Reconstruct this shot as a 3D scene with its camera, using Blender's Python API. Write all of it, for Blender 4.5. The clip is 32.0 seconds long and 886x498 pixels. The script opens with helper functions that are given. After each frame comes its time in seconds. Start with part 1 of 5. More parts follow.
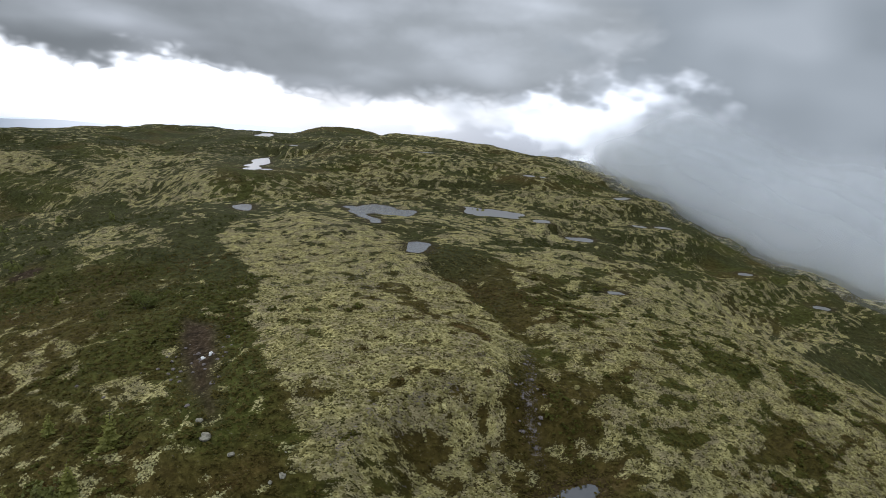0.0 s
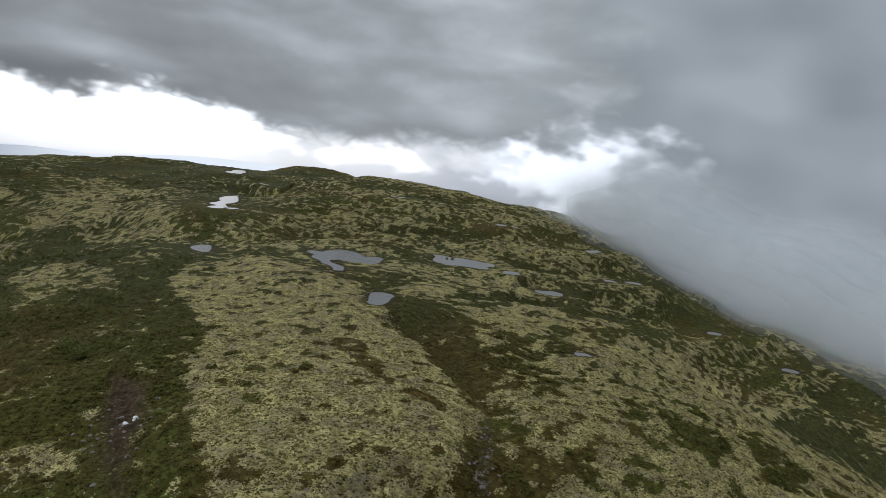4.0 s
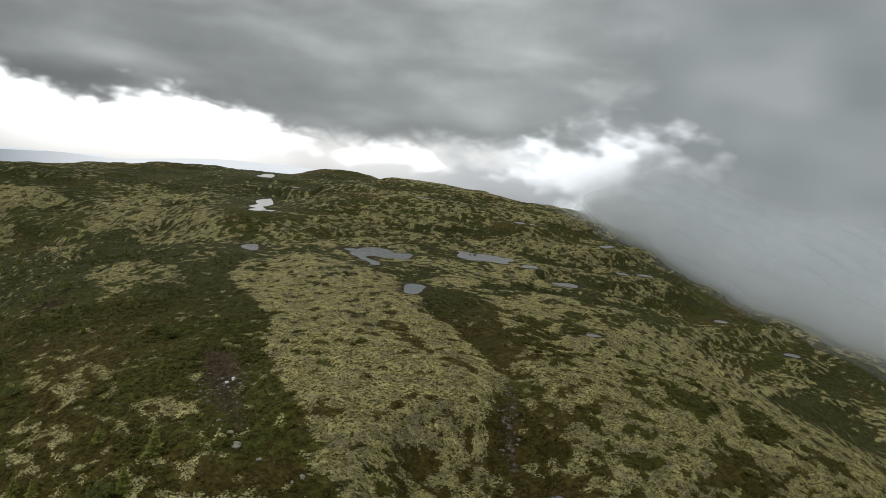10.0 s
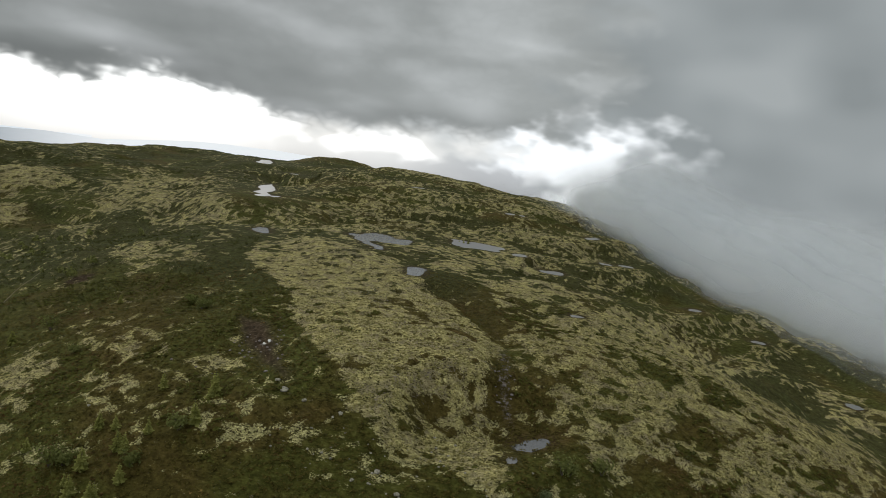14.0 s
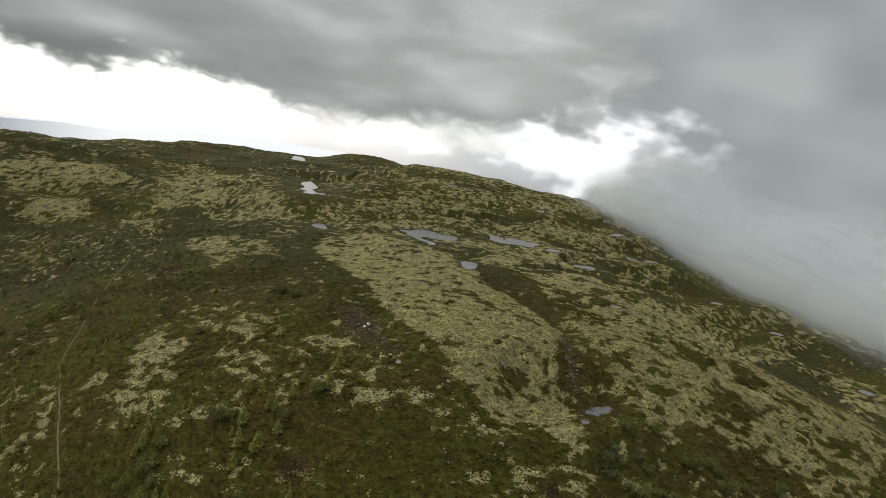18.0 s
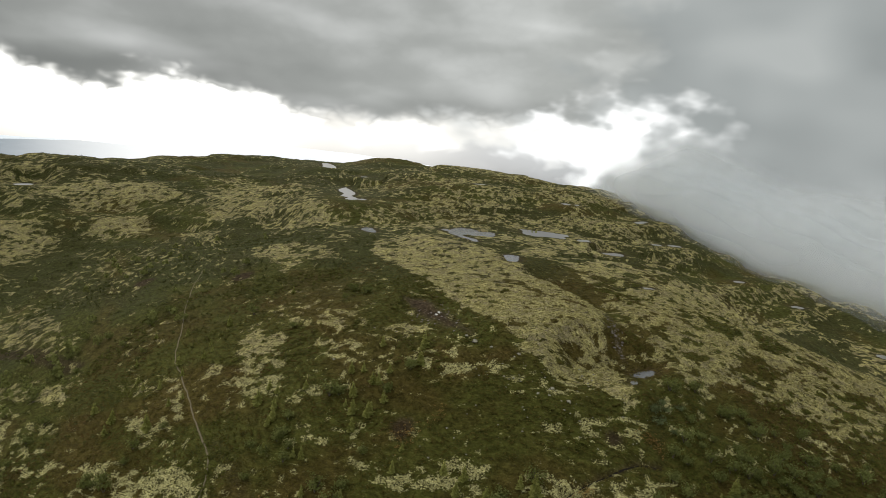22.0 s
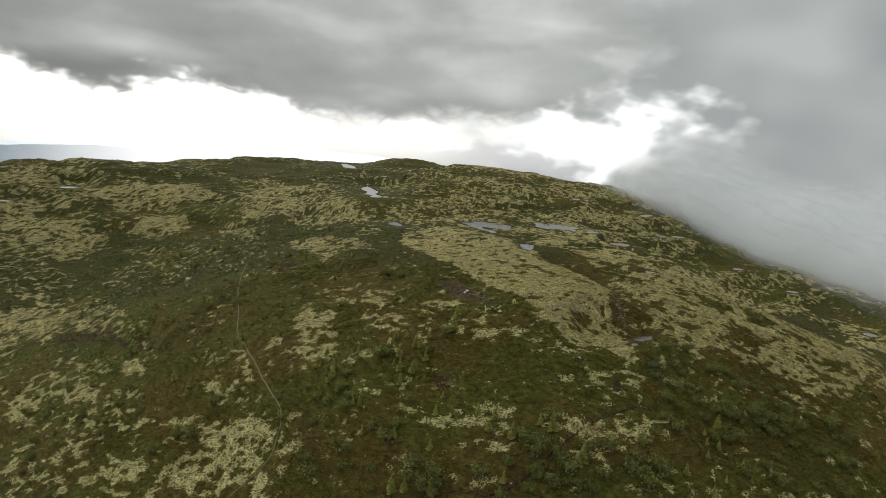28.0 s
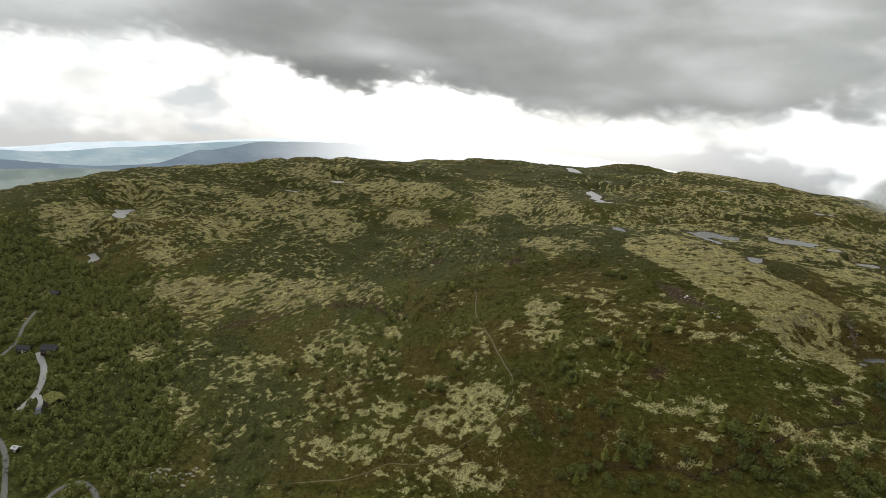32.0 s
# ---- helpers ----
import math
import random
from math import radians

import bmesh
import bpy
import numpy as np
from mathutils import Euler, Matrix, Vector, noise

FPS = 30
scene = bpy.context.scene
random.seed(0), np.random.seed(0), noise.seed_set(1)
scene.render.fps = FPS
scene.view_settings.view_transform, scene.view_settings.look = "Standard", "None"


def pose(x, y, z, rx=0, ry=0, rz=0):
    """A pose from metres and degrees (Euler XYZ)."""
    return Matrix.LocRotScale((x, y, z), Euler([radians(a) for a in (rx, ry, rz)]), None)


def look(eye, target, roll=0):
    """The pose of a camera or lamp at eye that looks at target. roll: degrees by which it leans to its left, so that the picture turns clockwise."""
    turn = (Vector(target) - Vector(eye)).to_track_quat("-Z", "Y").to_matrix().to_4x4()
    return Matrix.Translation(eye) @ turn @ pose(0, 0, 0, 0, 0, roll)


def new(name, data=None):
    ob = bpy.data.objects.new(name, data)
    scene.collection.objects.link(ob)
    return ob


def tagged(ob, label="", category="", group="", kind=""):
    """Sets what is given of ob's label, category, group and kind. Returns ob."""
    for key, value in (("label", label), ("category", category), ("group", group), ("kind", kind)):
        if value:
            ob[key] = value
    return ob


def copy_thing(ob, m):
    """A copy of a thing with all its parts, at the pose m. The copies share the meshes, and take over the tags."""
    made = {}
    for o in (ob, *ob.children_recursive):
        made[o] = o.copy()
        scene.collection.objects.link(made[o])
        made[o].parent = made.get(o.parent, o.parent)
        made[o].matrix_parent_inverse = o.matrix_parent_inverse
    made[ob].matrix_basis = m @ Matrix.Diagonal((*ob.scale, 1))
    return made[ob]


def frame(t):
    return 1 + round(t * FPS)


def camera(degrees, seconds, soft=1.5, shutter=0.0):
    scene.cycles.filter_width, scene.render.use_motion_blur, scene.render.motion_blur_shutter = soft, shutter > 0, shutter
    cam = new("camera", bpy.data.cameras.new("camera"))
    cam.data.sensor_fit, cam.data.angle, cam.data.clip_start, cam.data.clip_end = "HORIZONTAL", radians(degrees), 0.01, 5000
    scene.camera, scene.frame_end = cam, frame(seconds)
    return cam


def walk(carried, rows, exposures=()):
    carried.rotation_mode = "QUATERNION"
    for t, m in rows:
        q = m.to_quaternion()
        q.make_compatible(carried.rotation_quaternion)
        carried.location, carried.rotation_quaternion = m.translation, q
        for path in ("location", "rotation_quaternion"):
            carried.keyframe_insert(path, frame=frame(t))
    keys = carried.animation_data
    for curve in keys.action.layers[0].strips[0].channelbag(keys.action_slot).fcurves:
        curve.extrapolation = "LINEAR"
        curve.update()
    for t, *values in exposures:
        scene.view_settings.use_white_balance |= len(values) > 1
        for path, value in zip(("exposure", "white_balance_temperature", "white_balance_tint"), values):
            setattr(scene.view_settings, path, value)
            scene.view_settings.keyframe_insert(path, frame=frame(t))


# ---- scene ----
# ---------------------------------------------------------------- camera
PATH = [  # seconds; eye x, y, z; yaw, pitch, roll in degrees
    (0, -0.00, 0.01, 49.96, 1.94, -10.36, 4.74),
    (0.5, 0.41, 1.97, 50.58, 0.91, -9.66, 4.67),
    (1, 0.86, 3.40, 51.13, 0.43, -9.15, 4.64),
    (1.5, 1.31, 4.51, 51.43, 0.72, -8.63, 4.68),
    (2, 1.76, 5.46, 51.37, 1.24, -7.98, 5.07),
    (2.5, 2.00, 5.96, 51.25, 1.55, -7.31, 5.27),
    (3, 1.86, 5.96, 51.34, 0.66, -6.93, 6.45),
    (3.5, 1.80, 5.53, 51.54, 0.16, -6.60, 7.10),
    (5.5, 1.06, 2.95, 51.43, -0.56, -5.70, 6.65),
    (6, 0.80, 1.69, 51.46, -0.11, -5.74, 6.66),
    (6.5, 0.59, 0.32, 51.50, 0.30, -5.81, 6.68),
    (7, 0.43, -1.12, 51.58, 0.55, -5.86, 6.70),
    (7.5, 0.34, -2.75, 51.73, 0.79, -5.89, 6.64),
    (8, 0.30, -4.56, 51.94, 0.89, -6.14, 6.51),
    (8.5, 0.26, -6.35, 52.09, 1.11, -6.35, 6.29),
    (9, 0.18, -8.07, 52.22, 1.39, -6.48, 6.24),
    (9.5, 0.06, -9.82, 52.34, 1.54, -6.53, 6.29),
    (10, -0.03, -11.63, 52.40, 1.63, -6.57, 6.23),
    (10.5, -0.07, -13.51, 52.43, 1.68, -6.60, 6.23),
    (11, -0.12, -15.35, 52.42, 1.63, -6.66, 6.02),
    (11.5, -0.19, -17.03, 52.35, 1.59, -6.80, 5.77),
    (12, -0.31, -18.67, 52.25, 1.58, -6.84, 5.71),
    (12.5, -0.63, -20.36, 52.25, 1.02, -6.92, 6.16),
    (13, -1.20, -22.20, 52.45, 0.63, -7.12, 6.90),
    (13.5, -1.93, -24.25, 52.77, 0.48, -7.28, 7.44),
    (15.5, -6.62, -32.09, 53.69, 0.01, -7.71, 8.50),
    (16, -8.13, -34.52, 53.90, 0.50, -7.91, 8.56),
    (16.5, -9.76, -36.81, 53.98, 0.87, -8.02, 8.63),
    (17, -11.46, -38.95, 54.06, 1.04, -8.15, 8.60),
    (17.5, -13.07, -41.02, 54.22, 1.06, -8.18, 8.40),
    (18, -14.56, -43.17, 54.48, 0.98, -8.14, 8.07),
    (18.5, -15.99, -45.44, 54.79, 1.11, -8.10, 7.66),
    (19, -17.35, -47.78, 55.12, 1.50, -8.11, 7.18),
    (19.5, -18.56, -50.19, 55.45, 1.74, -8.20, 6.65),
    (20, -19.67, -52.68, 55.73, 1.62, -8.04, 6.13),
    (20.5, -20.70, -55.15, 55.96, 1.41, -8.18, 5.85),
    (21, -21.59, -57.51, 56.12, 1.59, -8.62, 5.52),
    (21.5, -22.31, -59.82, 56.30, 2.08, -8.80, 5.16),
    (22, -22.96, -62.18, 56.52, 2.43, -8.69, 4.81),
    (22.5, -23.51, -64.55, 56.70, 2.72, -8.39, 4.54),
    (23, -23.93, -66.91, 56.85, 2.78, -8.15, 4.41),
    (23.5, -24.39, -69.17, 57.01, 3.11, -7.99, 4.47),
    (24, -24.87, -71.16, 57.04, 4.33, -8.14, 4.56),
    (24.5, -25.18, -72.82, 56.97, 4.93, -8.40, 4.45),
    (25, -25.31, -74.33, 56.92, 3.94, -8.44, 4.07),
    (25.5, -25.41, -75.88, 56.91, 3.46, -8.35, 3.81),
    (27.5, -26.03, -82.57, 56.65, 3.50, -8.71, 3.88),
    (28, -25.98, -84.31, 56.44, 3.35, -8.81, 4.02),
    (28.5, -26.04, -86.34, 56.39, 3.56, -8.96, 4.24),
    (29, -26.26, -88.60, 56.50, 4.70, -9.17, 4.40),
    (29.5, -26.60, -91.05, 56.76, 6.78, -9.42, 4.61),
    (30, -26.75, -93.62, 57.09, 9.18, -9.60, 4.72),
    (30.5, -26.47, -96.32, 57.44, 12.40, -9.82, 4.80),
    (31, -26.02, -99.43, 57.92, 16.22, -10.06, 4.90),
    (31.5, -25.74, -102.96, 58.53, 19.88, -10.22, 4.92),
    (32, -25.53, -106.59, 59.06, 23.06, -10.27, 4.93),
]
cam = camera(71.0, 32.0, soft=0.75)


def heading(row):
    """A pose from eye, yaw (left of +y), pitch (up) and roll."""
    t, x, y, z, yaw, pitch, roll = row
    a, p = radians(yaw), radians(pitch)
    ahead = Vector((-math.sin(a) * math.cos(p), math.cos(a) * math.cos(p), math.sin(p)))
    eye = Vector((x, y, z))
    return t, look(eye, eye + ahead * 50.0, roll)


walk(cam, [heading(r) for r in PATH], exposures=[(0.0, 0.1, 5850, 13), (1.5, 0.0, 5850, 13), (3.5, -0.15, 5900, 12), (9.0, -0.2, 6300, 9), (13.0, -0.17, 6350, 9), (19.0, 0.08, 6600, 9), (26.0, 0.16, 6650, 9), (32.0, 0.24, 6600, 9)])

# ---------------------------------------------------------------- node helpers


class Net:
    """A short way to wire nodes."""

    def __init__(self, tree):
        self.tree = tree
        tree.nodes.clear()

    def put(self, value, socket):
        if isinstance(value, bpy.types.NodeSocket):
            self.tree.links.new(value, socket)
        elif value is not None:
            if hasattr(socket.default_value, "__len__") and not hasattr(value, "__len__"):
                value = (value,) * len(socket.default_value)
            if hasattr(value, "__len__") and len(value) == 3 and len(socket.default_value) == 4:
                value = (*value, 1.0)
            socket.default_value = value

    def node(self, kind, ins=None, **props):
        n = self.tree.nodes.new(kind)
        for key, value in props.items():
            setattr(n, key, value)
        for key, value in (ins or {}).items():
            self.put(value, n.inputs[key])
        return n

    def math(self, op, a, b=None, c=None):
        n = self.node("ShaderNodeMath", operation=op)
        for i, v in enumerate((a, b, c)):
            if v is not None:
                self.put(v, n.inputs[i])
        return n.outputs[0]

    def vec(self, op, a, b=None):
        n = self.node("ShaderNodeVectorMath", operation=op)
        self.put(a, n.inputs[0])
        if b is not None:
            self.put(b, n.inputs[1])
        return n.outputs["Value"] if op in ("DOT_PRODUCT", "LENGTH") else n.outputs[0]

    def step(self, x, lo, hi, a=0.0, b=1.0):
        n = self.node("ShaderNodeMapRange", interpolation_type="SMOOTHSTEP")
        for key, v in zip((0, 1, 2, 3, 4), (x, lo, hi, a, b)):
            self.put(v, n.inputs[key])
        return n.outputs[0]

    def noise(self, vector, scale, detail=4.0, rough=0.55, distort=0.0):
        n = self.node("ShaderNodeTexNoise", {"Vector": vector, "Scale": scale, "Detail": detail, "Roughness": rough, "Distortion": distort})
        return n.outputs["Fac"]

    def mix(self, fac, a, b, blend="MIX"):
        n = self.node("ShaderNodeMix", data_type="RGBA", blend_type=blend)
        self.put(fac, n.inputs["Factor"])
        self.put(a, n.inputs[6])
        self.put(b, n.inputs[7])
        return n.outputs[2]

    def ramp(self, fac, stops, interpolation="LINEAR"):
        n = self.node("ShaderNodeValToRGB", {"Fac": fac})
        n.color_ramp.interpolation = interpolation
        while len(n.color_ramp.elements) < len(stops):
            n.color_ramp.elements.new(0.5)
        for e, (pos, col) in zip(n.color_ramp.elements, stops):
            e.position = pos
            e.color = (*col, 1.0) if hasattr(col, "__len__") else (col, col, col, 1.0)
        return n.outputs["Color"]


# ---------------------------------------------------------------- sky, sun
SUN_AZ, SUN_EL = -28.0, 32.0  # degrees right of +y, above the horizon


def build_world():
    world = bpy.data.worlds.new("overcast_sky")
    scene.world = world
    world.use_nodes = True
    w = Net(world.node_tree)
    d = w.node("ShaderNodeTexCoord").outputs["Generated"]
    xyz = w.node("ShaderNodeSeparateXYZ", {0: d})
    x, y, z = xyz.outputs
    az = w.math("MULTIPLY", w.math("ARCTAN2", x, y), 57.2958)
    el = w.math("MULTIPLY", w.math("ARCSINE", z), 57.2958)
    sky = w.node("ShaderNodeTexSky", sky_type="NISHITA", sun_disc=False, sun_elevation=radians(SUN_EL), sun_rotation=radians(SUN_AZ))
    clear = w.mix(1.0, sky.outputs[0], (0.10, 0.10, 0.10), "MULTIPLY")
    # the deck is seen from below, so its rolls crowd together towards the horizon
    over = w.math("ADD", z, 0.17)
    plan = w.node("ShaderNodeCombineXYZ", {0: w.math("DIVIDE", x, over), 1: w.math("DIVIDE", y, over), 2: 0.0}).outputs[0]
    big = w.noise(plan, 0.55, 2.0, 0.5, 0.4)
    rolls = w.noise(plan, 0.9, 2.0, 0.42, 0.3)
    # billows as they stand over the horizon, in degrees
    face = w.node("ShaderNodeCombineXYZ", {0: w.math("MULTIPLY", az, 0.10), 1: w.math("MULTIPLY", el, 0.17), 2: 0.0}).outputs[0]
    soft = w.noise(face, 0.8, 2.0, 0.45)
    mid = w.noise(face, 2.2, 2.5, 0.45, 0.2)
    lumps = w.noise(face, 3.6, 2.0, 0.5)
    puffy = w.math("ABSOLUTE", w.math("SUBTRACT", lumps, 0.5))
    roll = w.noise(w.vec("MULTIPLY", face, (0.7, 1.3, 1.0)), 1.1, 2.0, 0.42, 0.3)
    # height of the lower edge of the cloud deck, round the compass
    turn = w.math("DIVIDE", w.math("ADD", az, 180.0), 360.0)
    edge = w.math("MULTIPLY", w.ramp(turn, [(0.0, 0.35), (0.30, 0.50), (0.335, 0.53), (0.372, 0.66), (0.394, 0.52), (0.40, 0.30), (0.412, 0.33), (0.422, 0.46), (0.443, 0.45),
                                            (0.452, 0.29), (0.48, 0.30), (0.50, 0.33), (0.52, 0.34), (0.535, 0.33), (0.56, 0.30), (0.75, 0.2), (1.0, 0.35)]), 10.0)
    ragged = w.math("ADD", w.math("MULTIPLY", w.math("SUBTRACT", soft, 0.5), 4.0), w.math("ADD", w.math("MULTIPLY", w.math("SUBTRACT", mid, 0.5), 3.0), w.math("MULTIPLY", w.math("SUBTRACT", puffy, 0.1), -3.2)))
    above = w.math("ADD", w.math("SUBTRACT", el, edge), ragged)
    deck = w.step(above, -1.3, w.step(az, -22.0, -12.0, 1.1, 1.9))
    clear_of = w.math("SUBTRACT", 1.0, deck)
    deck = w.math("SUBTRACT", 1.0, w.math("MULTIPLY", clear_of, clear_of))
    tone = w.math("ADD", w.math("MULTIPLY", big, 0.30), w.math("ADD", w.math("MULTIPLY", roll, 0.50), w.math("ADD", w.math("MULTIPLY", rolls, 0.20), w.math("MULTIPLY", puffy, 0.08))))
    deck_col = w.ramp(tone, [(0.36, (0.215, 0.228, 0.224)), (0.49, (0.31, 0.325, 0.32)), (0.57, (0.415, 0.432, 0.43)), (0.68, (0.57, 0.587, 0.59))])
    deck_col = w.mix(1.0, deck_col, w.step(az, -24.0, 8.0, 1.0, 1.28), "MULTIPLY")
    deck_col = w.mix(w.step(az, -52.0, -40.0, 0.75, 0.0), deck_col, (0.62, 0.65, 0.66))
    under = w.step(above, 0.3, 3.0, 0.80, 1.0)
    deck_col = w.mix(1.0, deck_col, under, "MULTIPLY")
    high = w.step(el, 16.0, 60.0, 1.0, 1.9)
    deck_col = w.mix(1.0, deck_col, high, "MULTIPLY")
    # bright gap under the deck, with thin broken cloud in it
    puffs = w.math("ADD", w.math("MULTIPLY", mid, 0.6), w.math("MULTIPLY", soft, 0.4))
    gap = w.ramp(puffs, [(0.34, (0.56, 0.60, 0.64)), (0.44, (0.76, 0.79, 0.82)), (0.51, (0.98, 0.99, 1.0)), (0.56, (1.7, 1.7, 1.7)), (0.64, (4.5, 4.5, 4.5))])
    glare = w.step(w.math("ABSOLUTE", w.math("ADD", az, 28.0)), 5.0, 15.0, 0.8, 0.0)
    gap = w.mix(glare, gap, (6.0, 6.0, 5.9))
    gap = w.mix(w.step(w.math("ADD", el, w.math("MULTIPLY", w.math("SUBTRACT", mid, 0.5), 2.5)), 0.3, 2.0, 0.9, 0.0), gap, (0.86, 0.91, 0.95))
    low = w.math("MULTIPLY", w.step(w.math("ADD", el, w.math("MULTIPLY", w.math("SUBTRACT", mid, 0.5), 5.0)), 0.2, 1.3, 1.0, 0.0), w.step(az, -8.0, 1.0))
    gap = w.mix(w.math("MULTIPLY", low, 0.8), gap, (0.47, 0.52, 0.58))
    haze = w.step(el, -2.6, 0.6, 0.62, 1.0)
    gap = w.mix(1.0, gap, haze, "MULTIPLY")
    gap = w.mix(0.12, gap, clear)
    col = w.mix(deck, gap, deck_col)
    # the cloud that lies on the slope: a wall of grey mist, torn at its near side
    wall = w.step(w.math("ADD", az, w.math("MULTIPLY", w.math("SUBTRACT", puffs, 0.5), 30.0)), 7.5, 16.0)
    far_side = w.step(az, 90.0, 150.0, 1.0, 0.0)
    wall = w.math("MULTIPLY", wall, far_side)
    veil = w.noise(face, 0.9, 1.5, 0.45)
    mist = w.ramp(veil, [(0.34, (0.29, 0.315, 0.32)), (0.50, (0.35, 0.377, 0.382)), (0.66, (0.42, 0.447, 0.45))])
    col = w.mix(wall, col, mist)

    def rift(a0, e0, wa, we, amount):
        u = w.math("DIVIDE", w.math("SUBTRACT", az, a0), wa)
        v = w.math("DIVIDE", w.math("SUBTRACT", el, e0), we)
        r = w.math("SQRT", w.math("ADD", w.math("MULTIPLY", u, u), w.math("MULTIPLY", v, v)))
        r = w.math("ADD", r, w.math("ADD", w.math("MULTIPLY", w.math("SUBTRACT", mid, 0.5), 3.4), w.math("MULTIPLY", w.math("SUBTRACT", lumps, 0.5), 2.4)))
        return w.step(r, 0.0, 1.7, amount, 0.0)

    # grey-blue heaps of cloud over the valley
    heaps = w.math("ADD", w.math("ADD", rift(-56.8, -1.5, 3.2, 0.9, 0.55), rift(-51.9, -1.1, 2.6, 0.9, 0.6)), w.math("ADD", rift(-43.6, 0.6, 3.2, 1.7, 0.75), rift(-47.5, 1.7, 3.0, 0.8, 0.5)))
    col = w.mix(w.math("MINIMUM", heaps, 0.8), col, (0.53, 0.57, 0.60))
    thin = w.math("ADD", rift(11.0, 1.2, 4.2, 2.6, 1.0), rift(15.3, 4.4, 2.4, 1.6, 0.42))
    thin = w.math("ADD", thin, w.math("ADD", rift(13.0, 2.6, 5.0, 2.6, 0.42), w.math("ADD", rift(7.0, 1.8, 3.2, 1.4, 0.8), rift(10.2, 5.2, 1.6, 2.6, 0.15))))
    col = w.mix(w.math("MINIMUM", thin, 1.0), col, (1.2, 1.23, 1.25))
    bg = w.node("ShaderNodeBackground", {"Color": col, "Strength": 1.0})
    out = w.node("ShaderNodeOutputWorld")
    w.put(bg.outputs[0], out.inputs["Surface"])


build_world()
sun = new("sun", bpy.data.lights.new("sun", "SUN"))
sun.data.energy, sun.data.angle, sun.data.color = 1.15, radians(22.0), (1.0, 0.96, 0.9)
a, e = radians(SUN_AZ), radians(SUN_EL)
sun.matrix_world = look((0, 0, 300), Vector((0, 0, 300)) - Vector((math.sin(a) * math.cos(e), math.cos(a) * math.cos(e), math.sin(e))))

# ---------------------------------------------------------------- lie of the land
# swells of the ground, row by row from the camera outwards: their heights on three grids
NEAR_SWELLS = [3.6, 7.8, 3.6, 5.9, 19.1, 5.1, 13.1, 4.3, 8.6, 15.3, 24.6, 11.9, 14.3, 6.9, 9.1, 14.3, 12.0, 9.0, 16.7, 18.7, 15.5, 8.1, 12.2, 14.4, 19.5, 13.3, 15.3, -2.9]
MID_SWELLS = [0.5, 8.0, 13.0, 37.8, 5.1, 42.0, 9.0, 26.6, 36.9, 21.1, 18.8, 33.7, 22.9, 12.7, 14.3, -2.5, 11.5, 25.4, 15.4, 27.1, 25.3]
FAR_SWELLS = [8.1, 59.0, 47.6, 36.4, 25.2]
LONE_SWELLS = [(-200, 70, 50, 7.6), (-260, 140, 60, 8.8), (-190, 10, 50, -5.2), (-90, -25, 40, 3.7), (-20, -25, 40, 12.3), (50, -25, 40, 15.0), (170, 60, 55, 19.1), (180, 150, 60, 39.0), (210, 260, 70, 18.1), (-400, 330, 80, 18.3), (-420, 200, 80, 42.7)]  # x, y, spread, height
PLANE = (-48.25, -0.0354, -0.0245)
HILLS = [(px, py, 34, k) for (py, px), k in zip([(py, px) for py in (20, 60, 100, 150) for px in (-150, -100, -60, -25, 10, 50, 95)], NEAR_SWELLS)]
HILLS += [(px, py, 62, k) for (py, px), k in zip([(py, px) for py in (215, 300, 400) for px in (-330, -240, -160, -85, -15, 55, 130)], MID_SWELLS)]
HILLS += [(px, 500, 100, k) for px, k in zip((-420, -280, -140, 0, 130), FAR_SWELLS)]
HILLS += LONE_SWELLS
# the nose of the ridge and the bank of the trail stand higher, the peat hollow lower
HILLS += [(-14, 46, 12, 2.9), (1, 60, 10, 1.6), (-33, 66, 9, -2.0), (-40, 36, 11, 1.4), (-60, 31, 11, 3.0), (-76, 33, 10, -2.0), (22, 88, 20, 1.6)]


def lattice(ix, iy, seed):
    v = (ix.astype(np.int64) * 374761393 + iy.astype(np.int64) * 668265263 + seed * 974634541) & 0xFFFFFFFF
    v = ((v ^ (v >> 13)) * 1274126177) & 0xFFFFFFFF
    return ((v ^ (v >> 16)) & 0xFFFF) / 65535.0


def value_noise(x, y, seed=0):
    ix, iy = np.floor(x), np.floor(y)
    u, v = x - ix, y - iy
    u, v = u * u * (3 - 2 * u), v * v * (3 - 2 * v)
    a, b = lattice(ix, iy, seed), lattice(ix + 1, iy, seed)
    c, d = lattice(ix, iy + 1, seed), lattice(ix + 1, iy + 1, seed)
    return (a * (1 - u) + b * u) * (1 - v) + (c * (1 - u) + d * u) * v


def fractal(x, y, size, octaves=4, seed=0):
    """Noise of mean 0.5 whose largest swells are size metres apart."""
    total, weight, amp = 0.0, 0.0, 1.0
    for k in range(octaves):
        total = total + amp * value_noise(x / size * 2**k + 17.3 * k, y / size * 2**k - 9.1 * k, seed + k)
        weight, amp = weight + amp, amp * 0.55
    return total / weight


def smooth(x, lo, hi):
    u = np.clip((x - lo) / (hi - lo), 0, 1)
    return u * u * (3 - 2 * u)


BROW_SWELLS = [(100, 350), (135, 312), (172, 268), (206, 215), (240, 160)]  # the shoulder that runs up into the cloud


